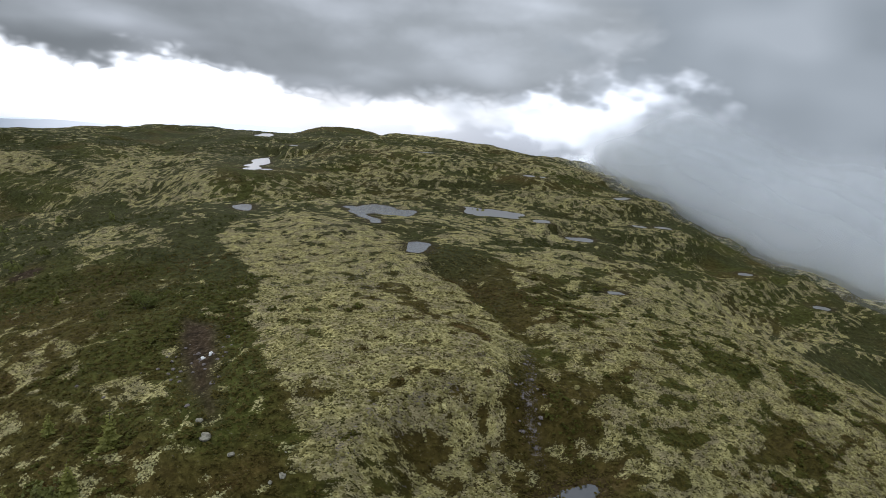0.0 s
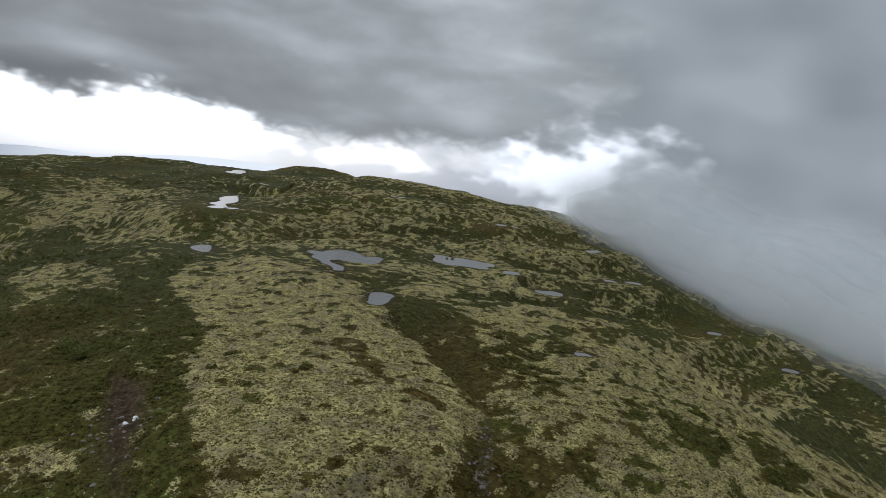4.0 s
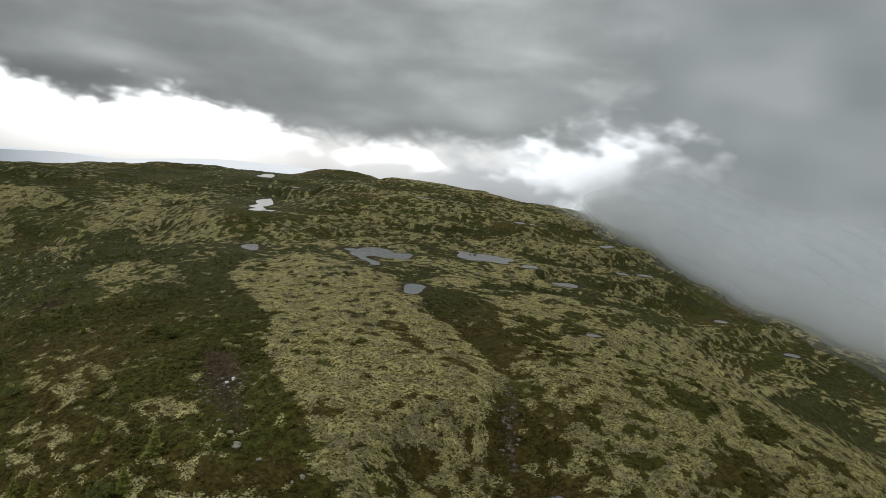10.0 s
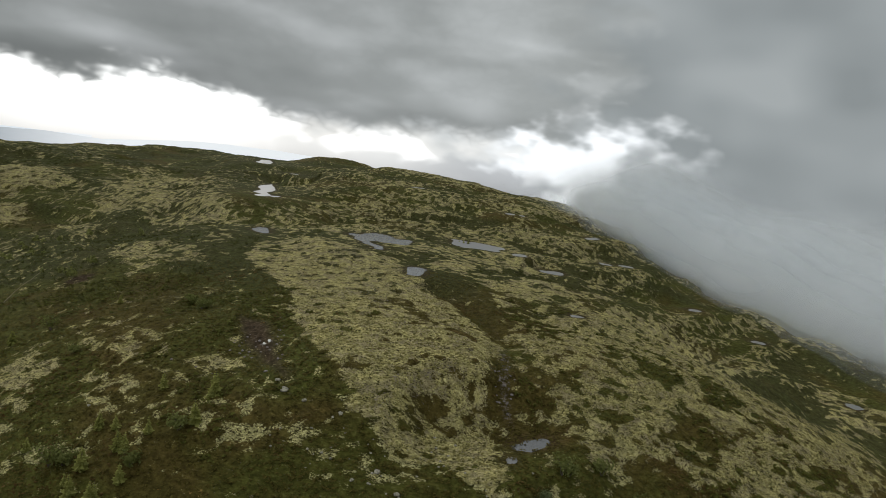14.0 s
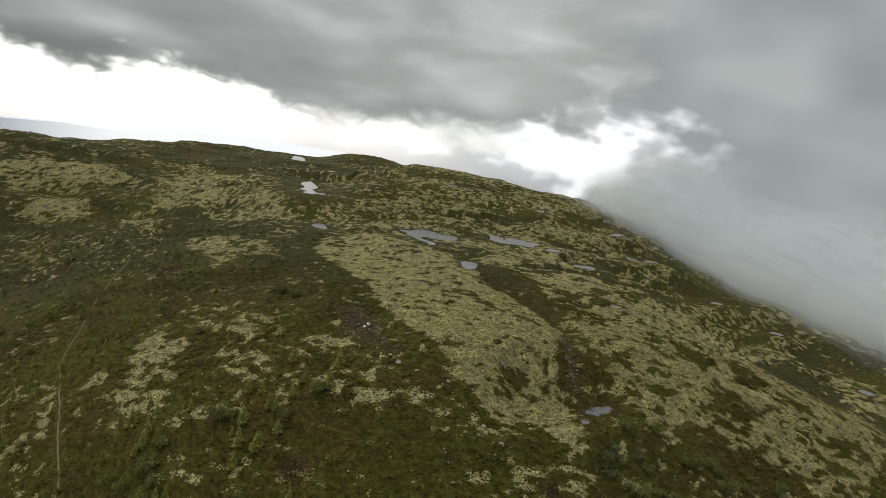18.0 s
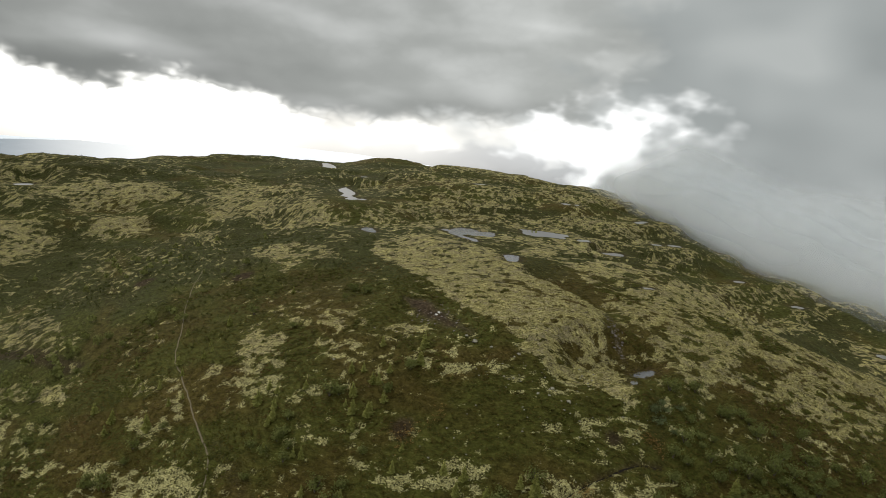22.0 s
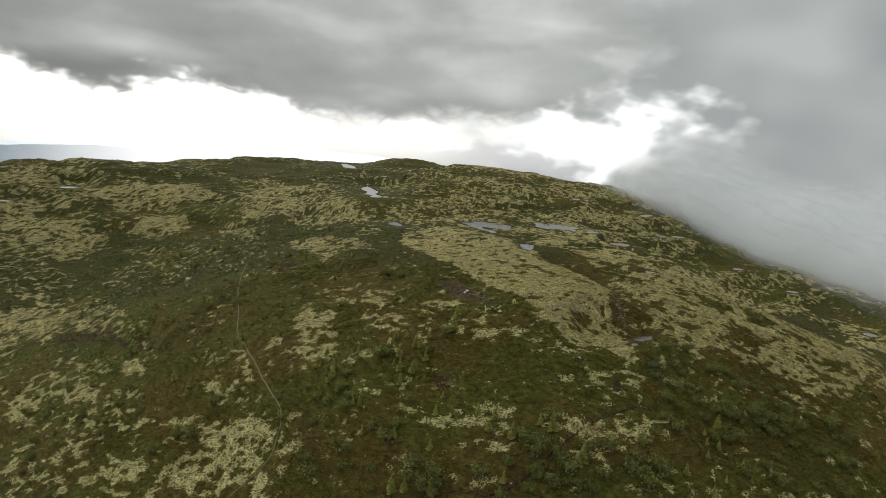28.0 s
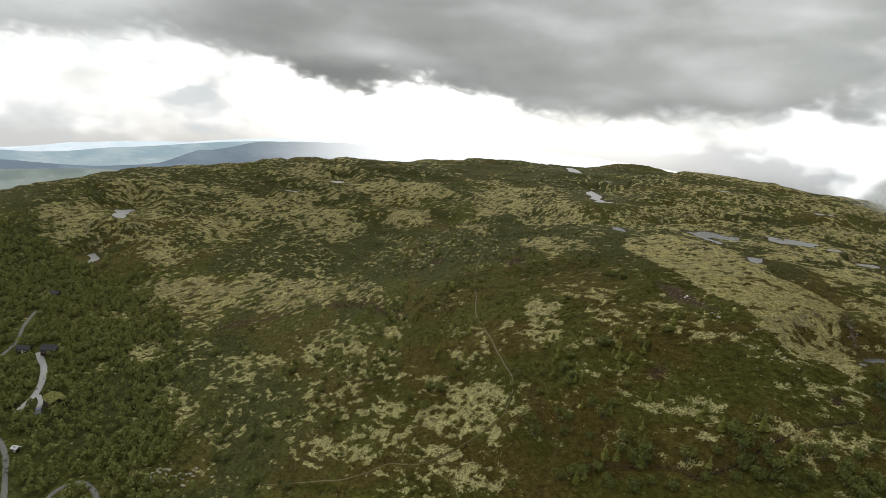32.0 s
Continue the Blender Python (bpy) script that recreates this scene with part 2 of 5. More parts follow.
def land(x, y):
    """Height of the land in its large forms."""
    x, y = np.asarray(x, float), np.asarray(y, float)
    h = PLANE[0] + PLANE[1] * np.clip(x, -700, 400) + PLANE[2] * np.clip(y, -200, 620)
    for cx, cy, r, amp in HILLS:
        h = h + amp * np.exp(-((x - cx) ** 2 + (y - cy) ** 2) / (2 * r * r))
    for cx, cy in BROW_SWELLS:
        h = h + 7.5 * np.exp(-((x - cx) ** 2 + (y - cy) ** 2) / (2 * 36.0**2))
    # past the fell the land falls to the valley floor
    out = np.hypot((x + 110) / 1.15, y - 210)
    fall = smooth(out, 400, 1500)
    valley = -330 + 45 * (fractal(x, y, 700, 4, 40) - 0.5)
    return h * (1 - fall) + valley * fall


def inside(poly, x, y):
    """Signed distance to a closed outline: negative within."""
    p = np.array(poly, float)
    best = np.full(x.shape, 1e9)
    odd = np.zeros(x.shape, bool)
    for (ax, ay), (bx, by) in zip(p, np.roll(p, -1, 0)):
        dx, dy = bx - ax, by - ay
        t = np.clip(((x - ax) * dx + (y - ay) * dy) / (dx * dx + dy * dy + 1e-9), 0, 1)
        best = np.minimum(best, np.hypot(x - ax - t * dx, y - ay - t * dy))
        cross = (ay > y) != (by > y)
        with np.errstate(divide="ignore", invalid="ignore"):
            odd ^= cross & (x < dx * (y - ay) / (dy if dy else 1e-9) + ax)
    return np.where(odd, -best, best)


def near_line(line, x, y):
    best = np.full(x.shape, 1e9)
    for (ax, ay), (bx, by) in zip(line[:-1], line[1:]):
        dx, dy = bx - ax, by - ay
        t = np.clip(((x - ax) * dx + (y - ay) * dy) / (dx * dx + dy * dy + 1e-9), 0, 1)
        best = np.minimum(best, np.hypot(x - ax - t * dx, y - ay - t * dy))
    return best


# shores of the tarns that show a shape of their own, with their levels
TWIN_TARN = [(-34.4, 170.9), (-31.5, 170.6), (-28.0, 178.4), (-23.9, 181.2), (-21.0, 177.1), (-20.5, 172.4), (-17.4, 170.6), (-14.8, 175.1), (-13.2, 165.3), (-14.0, 158.5),
             (-17.2, 159.7), (-21.0, 158.8), (-24.0, 161.9), (-24.7, 156.5), (-22.6, 149.9), (-19.6, 143.3), (-22.2, 142.1), (-25.2, 148.6), (-27.5, 155.1), (-30.5, 158.1)]
RIDGE_TARN = [(-12.3, 130.7), (-10.7, 134.5), (-7.7, 133.6), (-6.9, 126.5), (-8.9, 120), (-11.5, 121.9)]
WEST_TARN = [(-64.4, 167.2), (-63.6, 171.9), (-60.5, 171.1), (-56.8, 158.6), (-59.8, 158.5)]
LONG_TARN = [(-2.1, 214.8), (1.5, 214.7), (5.0, 212.4), (8.7, 214.4), (14.4, 210.6), (17.9, 210.5), (18.5, 200.5), (14.7, 193.5), (9.2, 193.1), (5.1, 192.5), (2.7, 195.2), (-0.5, 199.1)]
HIGH_TARN = [(-92.5, 259.9), (-97.8, 287.1), (-99.5, 307.3), (-93.4, 285.6), (-89.0, 277.1), (-83.2, 255.1), (-81.4, 237.8), (-77.4, 223.5), (-80.1, 217.3), (-84.3, 235.7), (-87.2, 238.8)]
CREST_TARN = [(-133.2, 378.3), (-147, 430.7), (-146.6, 452.6), (-124.9, 384.4), (-116.3, 341.7)]
FOOT_TARN = [(9.4, 51), (11.3, 52.9), (14.1, 54.4), (14.3, 53.1), (12.9, 50.4), (10.7, 49.3), (9, 49.8)]
HOOK_TARN = [(-371.0, 169.5), (-367.0, 172.0), (-365.0, 178.5), (-361.0, 176.5), (-355.0, 166.5), (-349.0, 160.0), (-341.5, 153.0), (-345.0, 150.4), (-356.0, 157.0), (-364.0, 165.0)]
NARROW_TARN = [(-322.3, 113.0), (-316.2, 109.8), (-319.8, 116.3), (-332.0, 128.1), (-337.0, 129.2), (-331.2, 121.0)]
FAR_TARN = [(-271.2, 260.1), (-273.5, 267.3), (-272.2, 273.6), (-267.0, 273.5), (-265.6, 267.5), (-267.1, 261.6)]
TARNS = [(28.6, TWIN_TARN), (26.6, RIDGE_TARN), (26.4, WEST_TARN), (26.2, LONG_TARN), (32.3, HIGH_TARN), (40.9, CREST_TARN), (18.8, FOOT_TARN), (-4.4, HOOK_TARN), (-21.4, NARROW_TARN), (21.0, FAR_TARN)]
# small round pools: x, y, half length, half width, turn in degrees
POOLS = [(-20.8, 280.3, 3.2, 5.0, 0), (23.3, 192, 2.8, 4.0, 0), (34.3, 185, 3.6, 4.4, 30), (29.5, 116.8, 1.7, 1.1, 5), (92.5, 203.5, 2.8, 2.2, 20), (112.0, 191.5, 2.4, 2.0, 30), (23.9, 256.9, 2.2, 6.0, 0), (29.7, 258.4, 1.6, 4.5, 0), (62.6, 256.7, 2.6, 9.0, -25), (60.7, 219.1, 2.4, 3.0, 30), (71.5, 226.4, 2.8, 3.4, 30), (-90.2, 312.6, 2.0, 4.0, 0), (-288, 240.0, 6.5, 1.3, 5), (124, 154, 2.6, 2.6, 0), (-75.2, 226.7, 2.2, 3.0, 0), (8.6, 46.5, 1.0, 0.6, 60)]


def oval(cx, cy, a, b, turn, n=18, seed=0):
    rnd = random.Random(seed)
    c, s = math.cos(radians(turn)), math.sin(radians(turn))
    pts = []
    for k in range(n):
        q = 2 * math.pi * k / n
        r = rnd.uniform(0.65, 1.25)
        u, v = a * r * math.cos(q), b * r * math.sin(q)
        pts.append((cx + c * u - s * v, cy + s * u + c * v))
    return pts


def rounded(poly, times=2):
    """An outline with its corners cut away."""
    for _ in range(times):
        p = np.array(poly, float)
        q = np.roll(p, -1, 0)
        poly = np.stack([0.75 * p + 0.25 * q, 0.25 * p + 0.75 * q], 1).reshape(-1, 2).tolist()
    return [tuple(v) for v in poly]


def ragged_shore(poly, bite):
    """The same shore with small bays and points."""
    p = np.array(rounded(poly, 1))
    p = np.array(rounded((p + bite * np.random.default_rng(len(p)).uniform(-1, 1, p.shape)).tolist(), 2))
    return [tuple(v) for v in p.tolist()]


SHORES = [ragged_shore(p, 0.10 * min(np.ptp(np.array(p), axis=0))) for _, p in TARNS] + [rounded(oval(*p, n=11, seed=k), 1) for k, p in enumerate(POOLS)]
LEVELS = [level for level, _ in TARNS] + [float(land(p[0], p[1])) - 0.15 for p in POOLS]
for k, (px, py, *_rest) in enumerate(POOLS):
    # a pool beside a tarn lies at the tarn's level
    for shore, level in zip(SHORES[: len(TARNS)], LEVELS):
        if min(math.hypot(px - u, py - v) for u, v in shore) < 9:
            LEVELS[len(TARNS) + k] = level

# lines on the ground
TRAIL = [(-113.0, 141.5), (-108.3, 124.0), (-102.8, 108.0), (-95.6, 90.5), (-88.5, 72.5), (-79.4, 59.0), (-73.8, 50.2), (-68.6, 42.5), (-64.4, 36.4), (-62.6, 31.3), (-62.8, 28.2), (-62.4, 25.6),
         (-65.2, 22.3), (-72.1, 18.3), (-78.7, 14.6), (-86.2, 15.0), (-90.8, 12.7), (-96.5, 9.4), (-104.7, 7.6), (-115.2, 5.5)]
CREEK = [(9.7, 30.3), (5.6, 28.9), (2.6, 26.7), (-0.7, 25.3), (-4.0, 23.4), (-6.6, 21.7), (-13.8, 15.2), (-20.6, 12.4), (-24.1, 14.0), (-27.3, 14.6), (-31.1, 14.1), (-37.2, 14.2), (-41.6, 14.1)]
GULLY = [(-6.0, 114.7), (1.8, 106.8), (7.3, 91.8), (9.4, 82.2), (9.3, 72.7), (8.6, 64.8), (8.3, 60.5), (9.0, 57.0), (10.5, 52.5), (11.5, 46.0), (11.0, 38.0), (9.7, 29.3)]
RUSTY_WAY = [(-204.8, 84.1), (-189.3, 96.0), (-168.8, 107.3), (-144.7, 100.5), (-119.5, 84.1)]
DAMP_WAY = [(-64.9, 39.6), (-58.1, 30.9), (-49.2, 19.2), (-44.8, 9.6)]
GREEN_STRIP = [(-47.5, 114.0), (-37.0, 88.5), (-30.0, 72.0), (-22.5, 58.0), (-19.0, 50.6)]
VALLEY_ROAD = [(-256.0, 20.0), (-261.0, 32.2), (-268.0, 43.0), (-279.8, 52.8), (-287.5, 61.8), (-290.0, 65.0)]
DRIVE = [(-252.3, 40.9), (-240.4, 35.1), (-231.4, 28.3), (-225.5, 22.6), (-222.4, 16.1), (-219.5, 11.5)]
SPUR = [(-224.5, 22.0), (-221.0, 21.4), (-216.6, 17.1), (-212.0, 13.8)]
BEND = [(-168.5, -15.0), (-170.5, -10.9), (-172.0, -6.5), (-169.6, -3.3), (-163.9, -3.8), (-157.7, -6.8), (-153.0, -11.0)]
LOWER_ROAD = [(-210.0, 0.5), (-204.6, -1.2), (-199.5, -3.8), (-190.1, -9.8), (-180.9, -15.6), (-171.0, -22.0)]

RIDGE = [(-55.7, 141.0), (-53.4, 132.4), (-47.2, 121.2), (-39.7, 110.7), (-34.1, 98.6), (-30.0, 86.3), (-27.3, 76.8), (-24.6, 70.9), (-21.7, 64.7), (-18.5, 60.1), (-16.6, 56.0), (-15.3, 53.8),
         (-15.2, 51.8), (-13.0, 48.8), (-12.0, 45.6), (-8.0, 43.2), (-6.4, 40.2), (-0.4, 41.6), (2.8, 39.2), (6.8, 38.8), (8.5, 40.7), (6.9, 47.8), (6.7, 54.1), (5.9, 58.2), (6.2, 62.6), (8.3, 70.2),
         (8.8, 74.1), (7.8, 78.7), (5.3, 83.0), (2.9, 91.4), (-1.3, 108.4), (-6.1, 116.0), (-10.8, 129.0), (-15.7, 137.2), (-20.9, 137.1), (-27.1, 142.0), (-38.7, 147.3), (-48.4, 150.0)]
SEAM = [(-11.1, 98.5), (-6.1, 85.9), (-1.6, 77.9), (2.2, 75.4)]  # a heathery hollow in the ridge
GRIT = [[(-19.6, 113.1), (-14.1, 94.2), (-10.8, 79.5)], [(-0.2, 71.4), (3.0, 67.5), (5.6, 64.3)]]  # worn, grey reaches of it
EAST = [(-7.4, 136.3), (6.5, 124.5), (10.1, 102.4), (12.0, 88.0), (12.2, 78.0), (12.2, 67.0), (16.2, 58.5), (16.3, 46.7), (14.0, 42.2), (18.3, 43.2), (25.0, 54.0), (32.0, 58.6), (37.4, 60.6), (43.3, 60.4), (51.4, 57.8), (66.7, 64.1), (92.7, 101.6), (84.0, 131.3), (82.9, 165.4), (48.2, 150.0), (28.9, 145.7), (8.2, 145.6), (-2.2, 145.7)]
PEAT = [(-38.2, 81.3), (-31.6, 77.2), (-26.3, 66.6), (-20.6, 51.9), (-20.2, 48.0), (-26.9, 57.4), (-33.2, 69.8)]
# patches of reindeer lichen: x, y, half breadth (x, y), half depth (x, y), cover
FELL_PATCHES = [(-215, 257, 31.7, 1.2, -8.1, 14.7, 0.98), (-239, 214, 18.7, 1.2, -11.1, 15.9, 0.8), (-190, 224, 14.5, -0.0, -5.3, 10.0, 0.85), (-263, 215, 11.7, 0.5, -12.9, 16.7, 0.7), (-139, 255, 30.0, -10.7, -11.8, 34.8, 0.85), (-93, 203, 16.4, -11.1, -4.0, 16.2, 0.7), (-83, 141, 15.1, -8.7, -2.7, 10.2, 0.8), (-103, 201, 14.1, -7.2, -1.5, 5.1, 0.7), (-290, 275, 26.0, 3.6, -12.9, 17.7, 0.6), (-142, 204, 12.9, -7.6, -4.5, 11.1, 0.5)]
CROWN_PATCHES = [(-62, 199, 8.3, 4.6, -3.0, 14.9, 0.5), (-50, 229, 10.9, 12.8, -1.4, 9.1, 0.55), (-35, 224, 12.1, 6.3, -1.7, 17.7, 0.5), (-32, 248, 9.2, 2.9, -0.7, 8.2, 0.5), (-79, 284, 9.2, -1.0, -3.6, 17.8, 0.45), (-55, 280, 19.0, -4.9, -2.8, 21.2, 0.35), (-112, 253, 9.4, 1.8, -10.3, 31.6, 0.5), (-99, 206, 16.5, -10.2, -3.5, 9.9, 0.6), (-9, 233, 10.2, 3.1, -0.2, 8.4, 0.4), (-16, 262, 11.2, 4.5, -0.4, 15.5, 0.4), (16, 229, 9.1, 3.2, 0.6, 8.0, 0.6), (14, 279, 18.8, 31.7, 1.9, 26.2, 0.3), (30, 244, 11.7, 7.6, 1.2, 10.4, 0.4)]
MIST_SIDE_PATCHES = [(50, 234, 12.3, 9.2, 2.8, 14.4, 0.5), (64, 206, 15.7, 13.7, 3.2, 12.3, 0.5), (25, 99, 14.1, 15.3, 3.9, 15.1, 0.6), (59, 140, 29.0, 38.2, 13.7, 35.8, 0.5), (100, 171, 32.8, 31.3, 5.3, 11.5, 0.5), (98, 191, 18.2, 11.1, 4.7, 11.1, 0.4)]
LEFT_PATCHES = [(-191, 131, 18.5, -5.5, -13.8, 18.2, 0.85), (-174, 130, 25.5, -12.0, -11.1, 16.3, 0.45), (-142, 108, 9.0, -4.5, -5.6, 9.4, 0.45), (-201, 155, 27.4, -8.5, -4.3, 6.0, 0.4), (-141, 82, 8.0, -3.0, -3.4, 5.1, 0.45), (-124, 75, 9.3, -3.2, -2.9, 4.7, 0.65), (-138, 71, 12.6, -4.0, -4.9, 6.9, 0.55), (-146, 67, 9.4, -2.9, -6.6, 8.6, 0.6), (-113, 56, 9.3, -3.4, -5.4, 8.7, 0.45), (-118, 48, 10.5, -3.0, -3.0, 4.4, 0.35), (-98, 33, 6.4, -1.4, -1.6, 2.7, 0.5), (-124, 39, 4.8, -1.0, -5.2, 6.8, 0.5), (-112, 32, 4.5, -1.0, -2.3, 3.3, 0.5)]
TRAIL_PATCHES = [(-69, 31, 8.8, -4.0, -1.8, 4.5, 0.9), (-74, 28, 10.5, -3.6, -2.4, 5.6, 0.9), (-85, 41, 6.5, -1.7, -1.0, 2.2, 0.5), (-84, 51, 3.6, -1.3, -1.5, 3.4, 0.55), (-78, 51, 2.9, -1.3, -1.6, 4.1, 0.6), (-76, 44, 6.1, -2.5, -1.0, 2.6, 0.25), (-87, 61, 9.0, -4.3, -2.4, 5.5, 0.2), (-66, 66, 6.9, -4.2, -3.0, 10.4, 0.65), (-61, 51, 5.3, -2.9, -0.9, 3.3, 0.95), (-71, 58, 4.3, -2.5, -1.2, 3.7, 0.5), (-51, 71, 7.2, -3.6, -1.1, 5.9, 0.6), (-45, 62, 5.8, -2.2, -1.2, 7.4, 0.2), (-47, 56, 5.7, -2.6, -0.8, 4.7, 0.5)]
FOOT_PATCHES = [(-33, 60, 4.4, -1.9, -0.3, 3.9, 0.5), (-27, 45, 5.5, -1.9, -0.2, 3.3, 0.45), (-21, 41, 4.6, -0.5, -0.1, 1.9, 0.8), (-28, 25, 5.3, -0.7, -0.1, 1.0, 0.7), (-25, 26, 2.9, -0.4, -0.2, 2.1, 0.75), (-20, 25, 2.6, -0.1, -0.1, 2.6, 0.5), (-22, 20, 5.0, -0.5, -0.0, 0.8, 0.4), (-37, 20, 1.3, -0.3, -0.2, 1.4, 0.7), (-6, 39, 4.1, 0.8, 0.1, 1.7, 0.6), (-12, 40, 7.0, 0.5, 0.1, 3.1, 0.15), (-2, 32, 5.0, 1.0, 0.2, 2.2, 0.4), (1, 22, 7.7, 1.0, 0.4, 2.8, 0.6), (-9, 23, 3.0, -0.1, 0.1, 1.7, 0.4), (7, 27, 4.0, 1.4, 0.5, 2.5, 0.3)]
HOOK_PATCHES = [(-369, 140, 21.0, 9.4, -21.9, 16.0, 0.82), (-333, 147, 9.9, 6.9, -7.4, 6.1, 0.62), (-297, 141, 11.0, 7.3, -12.2, 11.1, 0.72), (-249, 111, 21.4, 10.6, -14.8, 14.2, 0.87), (-211, 126, 23.2, 3.8, -15.5, 19.0, 0.77), (-290, 215, 27.7, 10.2, -10.4, 12.3, 0.82), (-297, 183, 15.8, 11.7, -10.8, 11.3, 0.67), (-235, 211, 10.7, 2.2, -9.1, 13.1, 0.72), (-346, 180, 15.5, 8.1, -9.5, 8.5, 0.57), (-361, 203, 30.9, 24.3, -8.3, 7.6, 0.62), (-267, 239, 21.5, 7.6, -4.4, 5.9, 0.62)]
WOOD_PATCHES = [(-215, 59, 7.8, 2.3, -7.5, 6.5, 0.6), (-205, 68, 10.8, 2.4, -5.3, 5.1, 0.45), (-194, 58, 4.8, 0.7, -3.4, 3.2, 0.5), (-166, 51, 9.4, 0.4, -3.9, 4.3, 0.5), (-181, 38, 5.8, 1.2, -5.4, 5.0, 0.75), (-167, 32, 4.0, 0.8, -5.0, 4.9, 0.6), (-153, 35, 1.7, 0.1, -4.8, 5.2, 0.5), (-147, 24, 3.1, 0.1, -3.4, 3.6, 0.4), (-172, 20, 2.3, 0.4, -2.6, 2.2, 0.4), (-254, 78, 6.4, 3.2, -6.2, 5.1, 0.5), (-219, 87, 9.2, 3.4, -7.0, 7.0, 0.5), (-236, 98, 13.3, 6.9, -10.8, 10.4, 0.4)]
SOUTH_PATCHES = [(-64, 11, 7.6, 0.0, -1.6, 3.8, 0.65), (-78, 18, 7.3, -0.2, -1.4, 2.8, 0.6), (-77, 9, 4.0, 0.3, -1.3, 2.5, 0.5), (-100, 20, 11.4, 0.1, -2.5, 3.8, 0.5), (-91, 24, 7.9, 0.1, -1.3, 2.2, 0.5), (-26, 15, 6.0, -0.0, -0.2, 1.4, 0.3), (-2, 19, 4.6, 1.4, 0.0, 1.8, 0.45), (-37, 19, 2.2, -0.1, -0.3, 1.2, 0.5)]
SLOPE_PATCHES = [(-166, 61, 11.4, 0.7, -4.2, 4.9, 0.5), (-160, 51, 6.0, 0.3, -4.0, 4.5, 0.45), (-127, 29, 7.6, 0.3, -3.0, 3.9, 0.5), (-142, 41, 5.4, 0.3, -2.3, 2.9, 0.4), (-106, 15, 6.6, 0.7, -2.1, 3.0, 0.5), (-151, 39, 4.1, -0.1, -2.4, 2.7, 0.4), (-122, 54, 9.1, -1.5, -2.9, 4.5, 0.45), (-121, 43, 6.2, -0.4, -2.2, 3.2, 0.35)]
PATCHES = FELL_PATCHES + CROWN_PATCHES + MIST_SIDE_PATCHES + LEFT_PATCHES + TRAIL_PATCHES + FOOT_PATCHES + HOOK_PATCHES + WOOD_PATCHES + SOUTH_PATCHES + SLOPE_PATCHES
# heathery hollows in the lichen of the misty side
HEATHER_PATCHES = [(8, 98, 2.6, -9.3, 0.2, 4.7), (17, 96, 7.2, 2.1, 1.0, 7.1), (55, 196, 17.7, 6.8, 1.9, 8.5), (61, 167, 12.1, 8.9, 4.0, 12.4), (88, 204, 7.6, -8.6, 4.3, 11.2), (94, 183, 12.2, -0.9, 4.0, 9.3), (114, 180, 10.3, -3.6, 4.6, 8.6), (135, 191, 3.5, -4.5, 3.4, 5.6), (95, 138, 9.7, -2.7, 13.7, 22.2), (56, 96, 2.6, -4.0, 4.6, 9.4), (42, 91, 4.1, 0.6, 2.5, 6.6), (33, 92, 3.9, 2.0, 0.8, 2.9), (20, 71, 1.6, 0.3, 0.5, 3.0), (43, 75, 4.2, 2.0, 1.6, 3.7), (27, 66, 2.4, 0.8, 0.6, 2.1), (63, 89, 3.3, -0.8, 1.3, 2.3), (29, 73, 1.4, 0.8, 0.4, 1.3), (26, 72, 1.1, 0.6, 0.3, 1.2), (28, 130, 2.3, 1.3, 0.6, 3.8)]


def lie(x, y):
    """Growth coordinates, sheared by height so the pattern runs level in the camera's view."""
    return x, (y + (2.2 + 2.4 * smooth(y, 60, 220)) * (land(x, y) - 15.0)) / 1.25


def hummock(x, y):
    """Rises and hollows of the upper fell, 0 to 1; the rises carry the lichen."""
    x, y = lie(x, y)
    bend = 10 * (fractal(x, y, 30, 2, 311) - 0.5)
    k = fractal(0.75 * x + bend, 0.95 * y, 26, 5, 301)
    return smooth(k, 0.28, 0.72)


def upper(x, y):
    return np.clip(smooth(y, 128, 168) * smooth(-x, -400, -20) + smooth(y, 120, 160) * smooth(x, -20, 30), 0, 1)


def patch_reach(x, y, u, v, px, py, ax, ay, bx, by):
    """The places near an uneven patch, and how far out of it they lie: 0 in its middle, 1 at its rim."""
    reach = 2.0 * max(math.hypot(ax, ay), math.hypot(bx, by))
    near = (np.abs(x - px) < reach) & (np.abs(y - py) < reach)
    p, q, det = x[near] - px, y[near] - py, ax * by - ay * bx
    r = np.hypot((by * p - bx * q) / det, (ax * q - ay * p) / det)
    return near, r + 1.25 * (fractal(u[near], v[near], 0.55 * math.sqrt(abs(det)) + 1.0, 4, 61) - 0.5)


